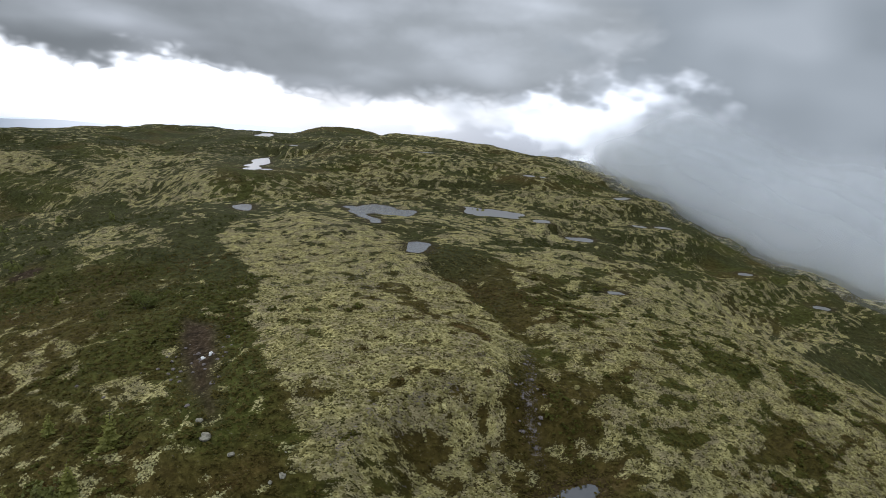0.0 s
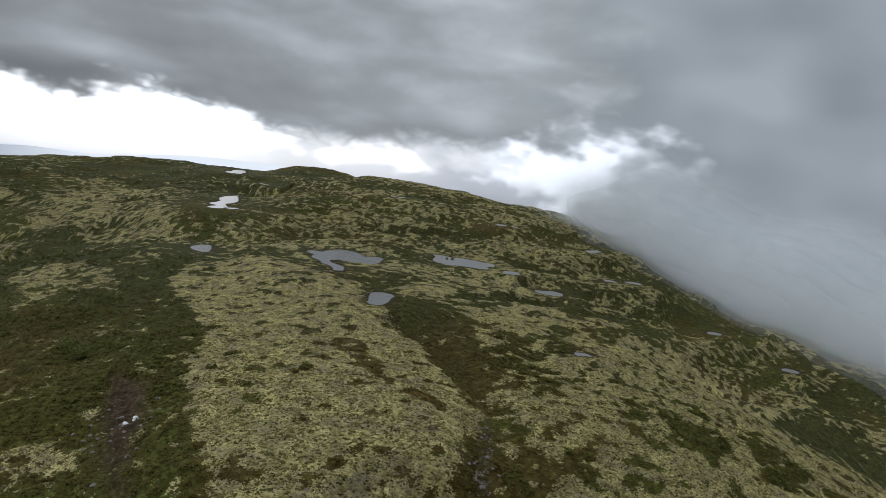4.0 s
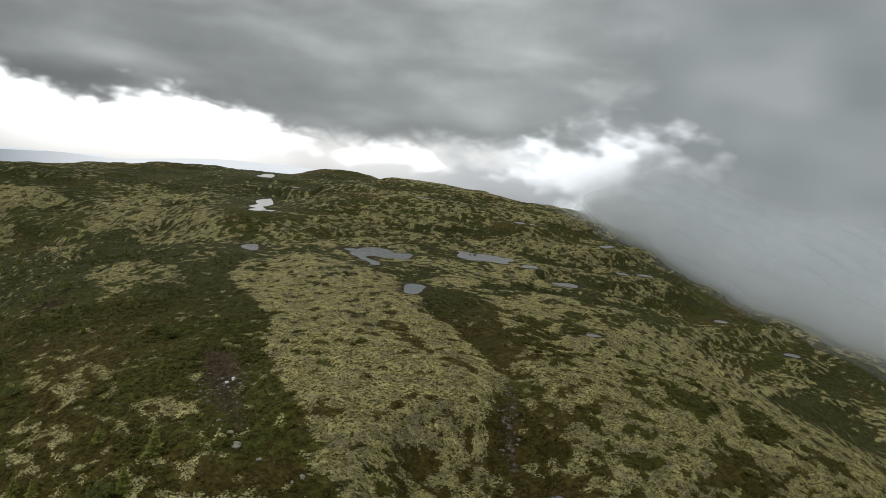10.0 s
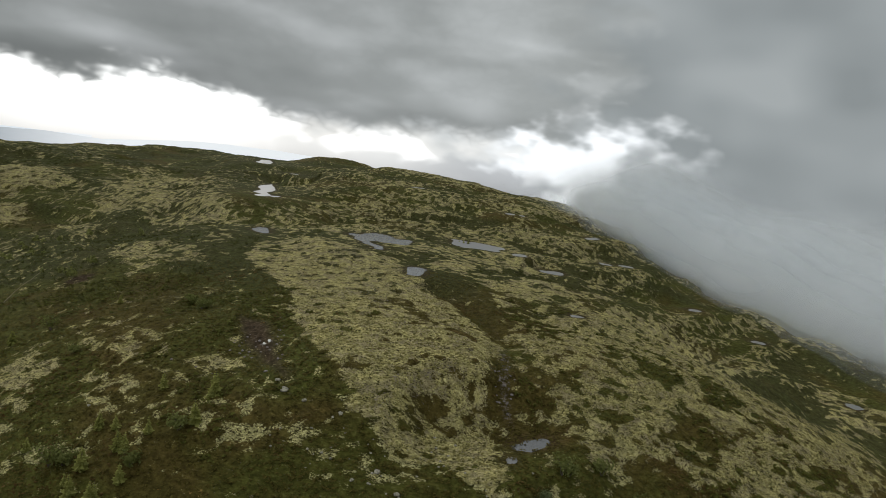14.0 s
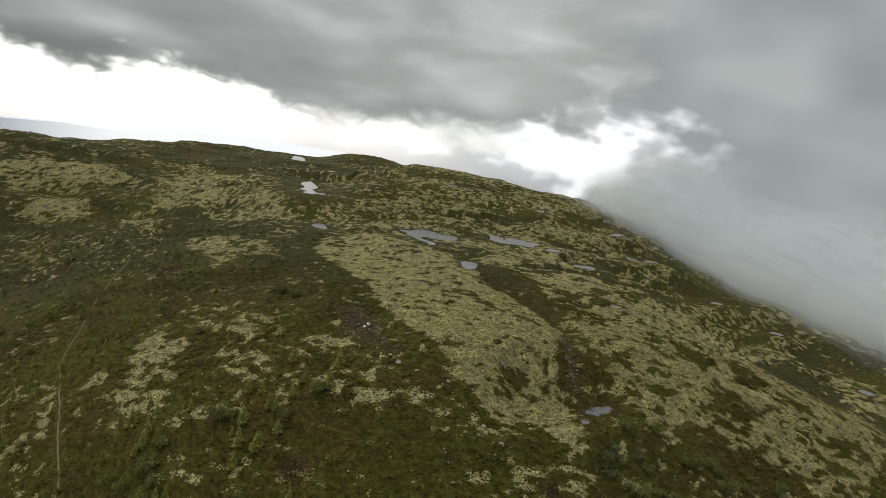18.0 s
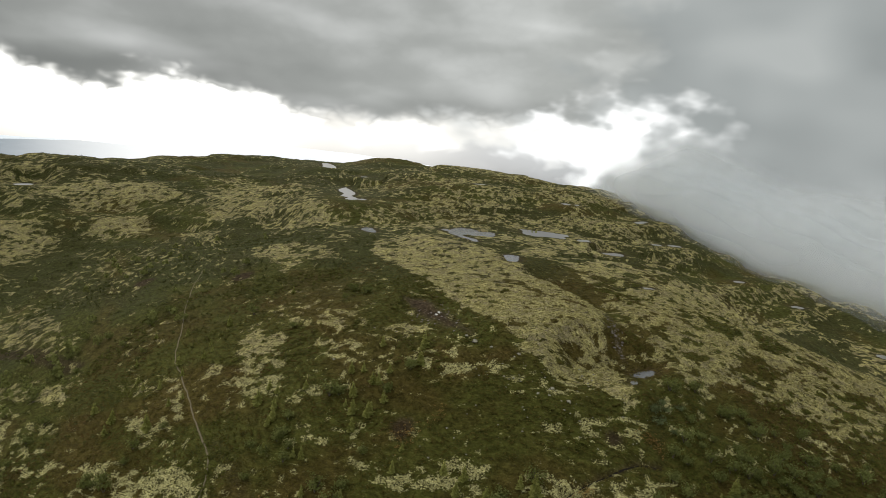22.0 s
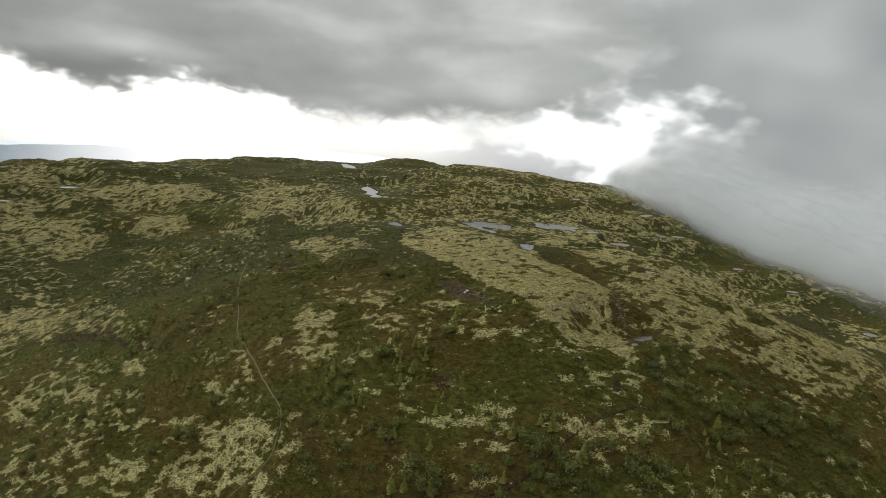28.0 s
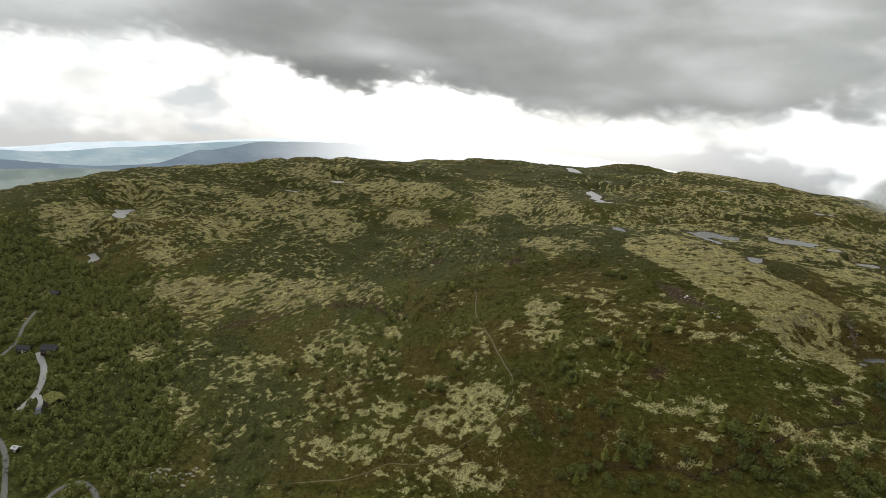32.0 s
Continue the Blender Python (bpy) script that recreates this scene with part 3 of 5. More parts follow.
def cover(x, y):
    """Leanings of the ground to lichen, bare stone, peat and the whiter kind of lichen, and to green. Lichen 0.47 is half cover; 0.4 more or less is nearly all or none."""
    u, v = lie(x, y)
    wob = 6.0 * (fractal(u, v, 14, 3, 5) - 0.5)
    speck = fractal(u, v, 4.0, 3, 171)
    fleck = fractal(u, v, 1.7, 2, 181)
    hum = hummock(x, y)
    up = upper(x, y)
    broken = 0.5 * hum + 0.5 * smooth(fractal(0.85 * u, v, 12, 4, 341), 0.28, 0.72)
    # how thickly the flecks of lichen lie; above the fell's edge on the rises, below it in clusters
    thick = (0.30 - 0.08 * smooth(y, 40, 60)) * smooth(fractal(u, v, 13, 3, 31), 0.46, 0.72) + 0.05
    white = 0.85 * smooth(72 - y + 0.35 * np.clip(-x - 90, 0, 80), 0, 34)
    rises = 0.13 - 0.07 * smooth(-x, 40, 90) + 0.16 * smooth(-x, 225, 270) + (0.62 - 0.32 * smooth(-x, 20, 90)) * smooth(broken + 0.30 * (speck - 0.5) + 0.06 * smooth(x, -30, 10), 0.47, 0.58)
    thick = thick + up * (rises - thick)
    slope = smooth(x, 60, 85) * smooth(260 - y, 0, 60)
    thick = thick + 0.8 * slope * (0.12 + 0.65 * smooth(broken, 0.48, 0.60) - thick)
    d = inside(EAST, x, y) + wob
    k = fractal(u, 0.9 * v, 13, 5, 51)
    east = smooth(-d, -3, 4)
    thick = thick + east * (0.36 + 0.56 * smooth(k + 0.30 * (speck - 0.5), 0.33, 0.46) - thick)
    white = white * (1 - 0.9 * east) * (1 - 0.8 * up)
    for px, py, ax, ay, bx, by in HEATHER_PATCHES:
        near, r = patch_reach(x, y, u, v, px, py, ax, ay, bx, by)
        thick[near] = thick[near] * (1 - 0.82 * smooth(1.35 - r, 0, 0.6))
    for px, py, ax, ay, bx, by, k in PATCHES:
        near, r = patch_reach(x, y, u, v, px, py, ax, ay, bx, by)
        w = smooth(1.5 - r, 0, 0.7) * (0.16 + 0.90 * k)
        w = w * (0.70 + 0.45 * smooth(fractal(u[near], v[near], 5, 3, 11), 0.38, 0.54))
        thick[near] = np.maximum(thick[near], w)
    ridge_d = inside(RIDGE, x, y) + 0.55 * wob + 3.0 * (fractal(u, v, 3.0, 2, 77) - 0.5)
    ridge = smooth(-ridge_d, -0.7, 0.9)
    full = 1.0 - 0.30 * smooth(fractal(u, v, 7, 4, 71) + 0.25 * (speck - 0.5), 0.62, 0.76)
    full = full - 0.75 * smooth(2.4 - near_line(SEAM, x, y) + 0.5 * wob, 0, 1.6)
    thick = thick + ridge * (full - thick)
    white = white * (1 - 0.9 * ridge)
    gate = 0.80 - 0.49 * np.clip(thick, 0, 1)
    share = 0.006 + (0.68 + 0.10 * east + 0.16 * ridge + 0.14 * up * (1 - ridge) - 0.06 * white) * smooth(fleck, gate - 0.09, gate + 0.09)
    # thin cover is scattered flecks, thick cover is closed but for small gaps
    share = share * smooth(thick, 0.02, 0.12) + 0.004
    d = ridge_d
    g = near_line(GULLY, x, y)
    damp = smooth(1.5 + 0.9 * smooth(y, 84, 100) - g + 0.55 * wob, 0, 1.5) * (1 - 0.4 * smooth(y, 88, 112))
    share = share * (1 - damp)
    stone = smooth(1.3 - g, 0, 1.0) * smooth(80 - y, 0, 6) * smooth(y, 54, 58) * 0.45
    stone = np.maximum(stone, smooth(-d, 0, 3) * smooth(fractal(u, v, 5, 3, 81), 0.60, 0.76) * 0.30)
    for line in GRIT:
        stone = np.maximum(stone, 0.33 * smooth(2.4 - near_line(line, x, y) + 0.7 * wob, 0, 2.4))
    peat = smooth(-inside(PEAT, x, y) - 0.5 * wob, -1.5, 1.5)
    share = np.clip(share * (1 - 0.95 * peat), 0.005, 0.97) * smooth(900 - np.hypot(x + 80, y - 200), 0, 400)
    peat = np.maximum(peat, 0.2 * damp)
    for px, py, r in ((-134.8, 144.6, 4.0), (-92.4, 124.7, 4.5), (2.5, 31.0, 2.2), (-31.2, 33.0, 2.2)):
        peat = np.maximum(peat, 0.9 * smooth(r - np.hypot(x - px, y - py) + 0.5 * wob, 0, 1.8))
    for line, half, k in ((RUSTY_WAY, 3.5, 0.7), (DAMP_WAY, 1.2, 0.4)):
        peat = np.maximum(peat, k * smooth(half - near_line(line, x, y) + 0.6 * wob, 0, 2.5))
    peat = np.maximum(peat, 0.75 * smooth(1.1 - near_line(CREEK, x, y) + 0.2 * wob, 0, 1.0))
    share = np.clip(share * smooth(near_line(TRAIL, x, y), 0.25, 0.8), 0.004, 0.97)
    for shore in SHORES:
        m = np.array(shore)
        lo, hi = m.min(0) - 9, m.max(0) + 9
        box = (x > lo[0]) & (x < hi[0]) & (y > lo[1]) & (y < hi[1])
        if box.any():
            rim = smooth(3.0 - inside(shore, x[box], y[box]) + 0.6 * wob[box], 0, 3.0)
            share[box] = np.clip(share[box] * (1 - 0.85 * rim), 0.004, 0.97)
            peat[box] = np.maximum(peat[box], 0.6 * rim)
    hollow = np.clip(smooth(y, 75, 125) + smooth(-x, 90, 130), 0, 1) * (0.35 + 0.65 * smooth(fractal(u, v, 40, 4, 331), 0.38, 0.52))
    lush = smooth(7.0 - near_line(GREEN_STRIP, x, y) + wob, 0, 5) * (1 - ridge)
    lush = np.maximum(lush, smooth(-x, 130, 190) * smooth(95 - y, 0, 50))
    return 0.47 + 0.165 * np.log(share / (1 - share)), stone, peat, white, lush, hollow


def ground_height(x, y):
    x, y = np.asarray(x, float), np.asarray(y, float)
    flat_x, flat_y = x.ravel(), y.ravel()
    h = land(flat_x, flat_y)
    g = near_line(GULLY, flat_x, flat_y)
    h = h - 1.1 * np.exp(-((g / 3.0) ** 2))
    near = smooth(700 - np.hypot(flat_x + 80, flat_y - 150), 0, 200)
    h = h + near * upper(flat_x, flat_y) * 3.4 * (hummock(flat_x, flat_y) - 0.5)
    h = h + near * (1.5 * (fractal(flat_x, flat_y, 22, 3, 91) - 0.5) + 0.75 * (fractal(flat_x, flat_y, 4.5, 3, 95) - 0.5))
    c = near_line(CREEK, flat_x, flat_y)
    h = h - 0.7 * np.exp(-((c / 0.7) ** 2))
    for line, half in ((VALLEY_ROAD, 2.6), (DRIVE, 2.6), (SPUR, 2.0), (BEND, 2.4), (LOWER_ROAD, 2.6)):
        box = (np.abs(flat_x - np.mean([p[0] for p in line])) < 70) & (np.abs(flat_y - np.mean([p[1] for p in line])) < 70)
        k = near_line(line, flat_x[box], flat_y[box])
        w = smooth(half + 5 - k, 0, 5)
        h[box] = h[box] * (1 - w) + (land(flat_x[box], flat_y[box])) * w
    # ground from each tarn towards the camera is lowered so its water shows
    for k, (shore, level) in enumerate(zip(SHORES, LEVELS)):
        s = np.array(shore)
        mid = s.mean(0)
        eyeward = np.array([-15.0, -40.0]) - mid
        eyeward /= np.linalg.norm(eyeward)
        sight_way = 75.0 if k < len(TARNS) else 28.0
        half = 0.5 * float(np.ptp(s @ np.array([-eyeward[1], eyeward[0]]))) + 4.0
        box = np.hypot(flat_x - mid[0], flat_y - mid[1]) < sight_way + half
        p, q = flat_x[box] - mid[0], flat_y[box] - mid[1]
        along, across = p * eyeward[0] + q * eyeward[1], np.abs(q * eyeward[0] - p * eyeward[1])
        w = smooth(half + 12 - across, 0, 12) * smooth(sight_way - along, 0, 0.5 * sight_way) * smooth(along, -half, half)
        h[box] -= w * np.maximum(h[box] - level - 0.1, 0)
    # round each tarn the ground lies almost level with the water, then eases into the slope
    top, total = np.zeros_like(h), np.zeros_like(h)
    near, ease = np.full_like(h, 1e9), np.ones_like(h)
    for shore, level in zip(SHORES, LEVELS):
        s = np.array(shore)
        reach = 8 + 0.45 * min(float(max(np.ptp(s[:, 0]), np.ptp(s[:, 1]))), 60.0)
        lo, hi = s.min(0) - reach, s.max(0) + reach
        box = (flat_x > lo[0]) & (flat_x < hi[0]) & (flat_y > lo[1]) & (flat_y < hi[1])
        if box.any():
            d = inside(shore, flat_x[box], flat_y[box])
            w = 1.0 / np.maximum(d, 0.05) ** 3
            bank = level + np.clip(d, -2.5, 0) * 0.4 + np.clip(d, 0, 25) * 0.05
            top[box] += bank * w
            total[box] += w
            near[box] = np.minimum(near[box], d)
            ease[box] = np.minimum(ease[box], smooth(d, 0.12 * reach, reach))
    wet = total > 0
    flat = top[wet] / total[wet]
    h[wet] = flat + (h[wet] - flat) * ease[wet]
    return h.reshape(x.shape)

# ---------------------------------------------------------------- materials


def material(name):
    m = bpy.data.materials.new(name)
    m.use_nodes = True
    return m, Net(m.node_tree)


def finish(n, color, rough=0.9, height=None, bump=0.3, distance=0.1, metallic=0.0, spec=0.3):
    p = n.node("ShaderNodeBsdfPrincipled", {"Base Color": color, "Roughness": rough, "Metallic": metallic, "Specular IOR Level": spec})
    if height is not None:
        b = n.node("ShaderNodeBump", {"Height": height, "Strength": bump, "Distance": distance})
        n.put(b.outputs[0], p.inputs["Normal"])
    out = n.node("ShaderNodeOutputMaterial")
    n.put(p.outputs[0], out.inputs["Surface"])
    return p


def heath_material():
    m, n = material("heath_and_lichen")
    pos = n.node("ShaderNodeAttribute", attribute_name="lie").outputs["Vector"]
    lichen = n.node("ShaderNodeAttribute", attribute_name="lichen").outputs["Fac"]
    stone = n.node("ShaderNodeAttribute", attribute_name="stone").outputs["Fac"]
    peat = n.node("ShaderNodeAttribute", attribute_name="peat").outputs["Fac"]
    white = n.node("ShaderNodeAttribute", attribute_name="white").outputs["Fac"]
    hollow = n.node("ShaderNodeAttribute", attribute_name="hollow").outputs["Fac"]
    clump = n.noise(pos, 0.8, 3.0, 0.6)
    tuft = n.noise(pos, 2.2, 4.0, 0.62)
    speck = n.noise(pos, 5.5, 3.0, 0.65)
    grain = n.noise(pos, 3.4, 5.0, 0.78)
    wide = n.noise(pos, 0.06, 4.0, 0.6)
    # dwarf shrub heath: olive brown, with rusty and greener reaches
    heath = n.ramp(tuft, [(0.30, (0.056, 0.042, 0.012)), (0.46, (0.071, 0.054, 0.015)), (0.58, (0.087, 0.067, 0.018)), (0.70, (0.115, 0.092, 0.027))])
    rust = n.ramp(tuft, [(0.30, (0.042, 0.023, 0.008)), (0.50, (0.088, 0.052, 0.017)), (0.70, (0.145, 0.096, 0.038))])
    green = n.ramp(tuft, [(0.30, (0.040, 0.045, 0.009)), (0.50, (0.062, 0.068, 0.014)), (0.70, (0.096, 0.104, 0.027))])
    heath = n.mix(n.step(wide, 0.52, 0.68, 0.0, 0.55), heath, rust)
    lush = n.node("ShaderNodeAttribute", attribute_name="lush").outputs["Fac"]
    heath = n.mix(n.math("MAXIMUM", n.step(n.noise(pos, 0.035, 3.0), 0.43, 0.56, 0.0, 0.75), n.math("MULTIPLY", lush, 0.9)), heath, green)
    # the far hollows of the fell are darker and greener
    far_green = n.ramp(tuft, [(0.30, (0.029, 0.031, 0.010)), (0.50, (0.045, 0.047, 0.016)), (0.70, (0.073, 0.074, 0.028))])
    heath = n.mix(n.math("MULTIPLY", hollow, 0.85), heath, far_green)
    bog = n.ramp(tuft, [(0.30, (0.019, 0.011, 0.008)), (0.52, (0.046, 0.027, 0.019)), (0.74, (0.115, 0.080, 0.060))])
    heath = n.mix(n.math("MULTIPLY", peat, 0.85), heath, bog)
    pale = n.ramp(grain, [(0.34, (0.112, 0.093, 0.029)), (0.47, (0.290, 0.250, 0.092)), (0.60, (0.465, 0.413, 0.180)), (0.70, (0.60, 0.545, 0.28))])
    pale = n.mix(n.step(wide, 0.45, 0.65, 0.0, 0.30), pale, (0.29, 0.268, 0.125))
    # old lichen browns, and bare grit shows through it
    worn = n.step(n.noise(pos, 0.30, 5.0, 0.7), 0.42, 0.60, 0.0, 0.75)
    pale = n.mix(worn, pale, n.ramp(speck, [(0.34, (0.085, 0.066, 0.038)), (0.5, (0.20, 0.162, 0.092)), (0.66, (0.35, 0.30, 0.185))]))
    bright = n.ramp(grain, [(0.34, (0.13, 0.115, 0.040)), (0.47, (0.36, 0.325, 0.135)), (0.60, (0.55, 0.51, 0.25)), (0.70, (0.70, 0.66, 0.38))])
    pale = n.mix(white, pale, bright)
    # where lichen grows at all, single cushions make its ragged rim
    rough = n.math("ADD", n.math("MULTIPLY", n.math("SUBTRACT", clump, 0.5), 1.3), n.math("MULTIPLY", n.math("SUBTRACT", speck, 0.5), 2.4))
    edge = n.math("ADD", lichen, n.math("ADD", rough, n.math("MULTIPLY", n.math("SUBTRACT", tuft, 0.5), 2.6)))
    share = n.step(edge, 0.36, 0.58)
    # where lichen grows, the heath between its cushions is mixed darker
    between = n.mix(n.step(lichen, 0.1, 0.5, 0.0, 0.5), heath, (0.044, 0.036, 0.015))
    col = n.mix(share, between, pale)
    # a random mottle darkens and lightens all the cover
    col = n.mix(1.0, col, n.ramp(n.noise(pos, 0.75, 2.0, 0.5, 0.4), [(0.36, 0.68), (0.5, 0.98), (0.64, 1.22)]), "MULTIPLY")
    rock = n.ramp(n.noise(pos, 1.6, 6.0, 0.7), [(0.34, (0.055, 0.045, 0.036)), (0.5, (0.135, 0.112, 0.092)), (0.66, (0.26, 0.225, 0.185))])
    edge = n.math("ADD", stone, n.math("MULTIPLY", n.math("ADD", n.math("SUBTRACT", tuft, 0.5), n.math("SUBTRACT", speck, 0.5)), 1.9))
    col = n.mix(n.step(edge, 0.42, 0.60), col, rock)
    height = n.math("ADD", n.math("MULTIPLY", tuft, 1.0), n.math("ADD", n.math("MULTIPLY", speck, 0.6), n.math("MULTIPLY", share, 0.25)))
    finish(n, col, 0.95, height, 0.6, 0.25, spec=0.03)
    return m


def water_material(name, rough):
    m, n = material(name)
    pos = n.node("ShaderNodeTexCoord").outputs["Object"]
    rip = n.noise(n.vec("MULTIPLY", pos, (1.0, 2.2, 1.0)), 3.0, 3.0, 0.5)
    tint = n.mix(n.noise(pos, 0.15, 2.0), (0.060, 0.060, 0.062), (0.090, 0.088, 0.086))
    p = finish(n, tint, rough, rip, 0.10, 0.03, spec=0.5)
    p.inputs["IOR"].default_value = 1.6 + 1.8 * rough
    return m


def soil_material(name, dark, light):
    m, n = material(name)
    pos = n.node("ShaderNodeTexCoord").outputs["Object"]
    g = n.noise(pos, 5.0, 6.0, 0.7)
    w = n.noise(pos, 0.5, 3.0, 0.6)
    col = n.mix(n.step(g, 0.3, 0.7), dark, light)
    col = n.mix(n.step(w, 0.45, 0.75, 0.0, 0.5), col, dark)
    finish(n, col, 0.95, g, 0.6, 0.06, spec=0.15)
    return m


def leaf_material(name, dark, mid, light):
    m, n = material(name)
    rnd = n.node("ShaderNodeNewGeometry").outputs["Random Per Island"]
    own = n.node("ShaderNodeObjectInfo").outputs["Random"]
    k = n.math("ADD", n.math("MULTIPLY", rnd, 0.7), n.math("MULTIPLY", own, 0.3))
    col = n.ramp(k, [(0.0, dark), (0.5, mid), (1.0, light)])
    d = n.node("ShaderNodeBsdfPrincipled", {"Base Color": col, "Roughness": 0.8, "Specular IOR Level": 0.06})
    t = n.node("ShaderNodeBsdfTranslucent", {"Color": col})
    s = n.node("ShaderNodeMixShader", {0: 0.35, 1: d.outputs[0], 2: t.outputs[0]})
    n.put(s.outputs[0], n.node("ShaderNodeOutputMaterial").inputs["Surface"])
    return m


def plain_material(name, color, rough=0.7, metallic=0.0, vary=0.25, scale=6.0, spec=0.4):
    m, n = material(name)
    pos = n.node("ShaderNodeTexCoord").outputs["Object"]
    g = n.noise(pos, scale, 5.0, 0.65)
    dark = tuple(c * (1 - vary) for c in color)
    light = tuple(min(1.0, c * (1 + vary)) for c in color)
    finish(n, n.mix(n.step(g, 0.3, 0.7), dark, light), rough, g, 0.2, 0.02, metallic, spec)
    return m


HEATH = heath_material()
WATER = water_material("ruffled_tarn_water", 0.5)
CALM_WATER = water_material("calm_tarn_water", 0.2)
TRODDEN = soil_material("trodden_trail_soil", (0.10, 0.080, 0.046), (0.205, 0.168, 0.105))
PEATY_WATER = soil_material("peaty_stream_water", (0.010, 0.008, 0.006), (0.022, 0.018, 0.014))
GRAVEL = soil_material("gravel", (0.24, 0.235, 0.23), (0.42, 0.41, 0.40))
DULL_GRAVEL = soil_material("dull_gravel", (0.10, 0.10, 0.09), (0.20, 0.20, 0.18))

# ---------------------------------------------------------------- ground


def spread(fine_lo, fine_hi, step, mid_lo, mid_hi, mid_step, end_lo, end_hi):
    fine = list(np.arange(fine_lo, fine_hi + 1e-6, step))
    low, v = [], fine_lo
    while v > mid_lo:
        v -= mid_step
        low.append(v)
    s = mid_step
    while v > end_lo:
        s *= 1.18
        v -= s
        low.append(v)
    high, v = [], fine[-1]
    while v < mid_hi:
        v += mid_step
        high.append(v)
    s = mid_step
    while v < end_hi:
        s *= 1.18
        v += s
        high.append(v)
    return np.array(low[::-1] + fine + high)


def sheet(name, xs, ys, mat):
    gx, gy = np.meshgrid(xs, ys)
    gz = ground_height(gx, gy)
    n, k = len(xs), len(ys)
    verts = np.stack([gx, gy, gz], -1).reshape(-1, 3)
    i = np.arange(n * k).reshape(k, n)
    quads = np.stack([i[:-1, :-1], i[:-1, 1:], i[1:, 1:], i[1:, :-1]], -1).reshape(-1, 4)
    me = bpy.data.meshes.new(name)
    me.vertices.add(len(verts))
    me.vertices.foreach_set("co", verts.ravel())
    me.loops.add(quads.size)
    me.loops.foreach_set("vertex_index", quads.ravel())
    me.polygons.add(len(quads))
    me.polygons.foreach_set("loop_start", np.arange(0, quads.size, 4))
    me.polygons.foreach_set("loop_total", np.full(len(quads), 4))
    me.polygons.foreach_set("use_smooth", np.ones(len(quads), bool))
    me.update(calc_edges=True)
    for key, values in zip(("lichen", "stone", "peat", "white", "lush", "hollow"), cover(verts[:, 0].copy(), verts[:, 1].copy())):
        me.attributes.new(key, "FLOAT", "POINT").data.foreach_set("value", values.astype(np.float32))
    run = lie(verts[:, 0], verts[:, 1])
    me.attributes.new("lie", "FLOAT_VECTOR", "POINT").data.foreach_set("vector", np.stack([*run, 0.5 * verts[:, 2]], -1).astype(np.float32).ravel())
    me.materials.append(mat)
    return new(name, me)


ground = sheet("ground", spread(-150, 115, 0.5, -440, 200, 1.2, -4500, 4500), spread(4, 190, 0.5, -90, 460, 1.2, -4500, 4500), HEATH)
tagged(ground, "dark heather heath with pale yellow lichen over rolling fell", "ground", kind="structure")


def flat_mesh(name, poly, z, mat):
    bm = bmesh.new()
    face = bm.faces.new([bm.verts.new((x, y, z)) for x, y in poly])
    if face.normal.z < 0:
        face.normal_flip()
    bmesh.ops.triangulate(bm, faces=bm.faces[:])
    me = bpy.data.meshes.new(name)
    bm.to_mesh(me)
    bm.free()
    me.materials.append(mat)
    return new(name, me)


CALM = (TARNS.index((28.6, TWIN_TARN)), TARNS.index((26.6, RIDGE_TARN)), TARNS.index((26.4, WEST_TARN)), TARNS.index((18.8, FOOT_TARN)))
for k, (shore, level) in enumerate(zip(SHORES, LEVELS)):
    s = np.array(shore)
    run = np.roll(s, -1, 0) - np.roll(s, 1, 0)
    out = np.stack([run[:, 1], -run[:, 0]], 1) / np.linalg.norm(run, axis=1, keepdims=True)
    turning = float(np.sum(s[:, 0] * np.roll(s[:, 1], -1) - s[:, 1] * np.roll(s[:, 0], -1)))
    grown = (s + out * (0.35 if turning > 0 else -0.35)).tolist()
    ob = flat_mesh("water", grown, level, CALM_WATER if k in CALM else WATER)
    tagged(ob, "still dark tarn mirroring the pale cloudy sky", "pond", "tarns on the fell", "structure")


def ribbon(name, line, half, lift, mat, step=0.5, seed=0):
    pts = []
    for (ax, ay), (bx, by) in zip(line[:-1], line[1:]):
        k = max(1, int(math.hypot(bx - ax, by - ay) / step))
        pts += [(ax + (bx - ax) * i / k, ay + (by - ay) * i / k) for i in range(k)]
    p = np.array(pts + [line[-1]], float)
    for _ in range(12):
        p[1:-1] = (p[:-2] + 2 * p[1:-1] + p[2:]) / 4
    d = np.gradient(p, axis=0)
    d /= np.linalg.norm(d, axis=1, keepdims=True)
    side = np.stack([-d[:, 1], d[:, 0]], 1)
    wob = half * (0.75 + 0.5 * fractal(p[:, 0], p[:, 1], 3.0, 3, seed))
    sway = (0.4 + 3.0 * half * (half < 0.5)) * (fractal(p[:, 0], p[:, 1], 6.0, 3, seed + 5) - 0.5)
    p = p + side * sway[:, None]
    cols = []
    for u in (-1.0, -0.5, 0.0, 0.5, 1.0):
        q = p + side * (wob * u)[:, None]
        z = ground_height(q[:, 0], q[:, 1]) + lift * (1.0 - 1.3 * abs(u) ** 3)
        cols.append(np.column_stack([q, z]))
    v = np.stack(cols, 1)
    n, k = v.shape[:2]
    i = np.arange(n * k).reshape(n, k)
    faces = np.stack([i[:-1, :-1], i[1:, :-1], i[1:, 1:], i[:-1, 1:]], -1).reshape(-1, 4)
    me = bpy.data.meshes.new(name)
    me.from_pydata(v.reshape(-1, 3).tolist(), [], faces.tolist())
    me.update()
    me.materials.append(mat)
    return new(name, me)


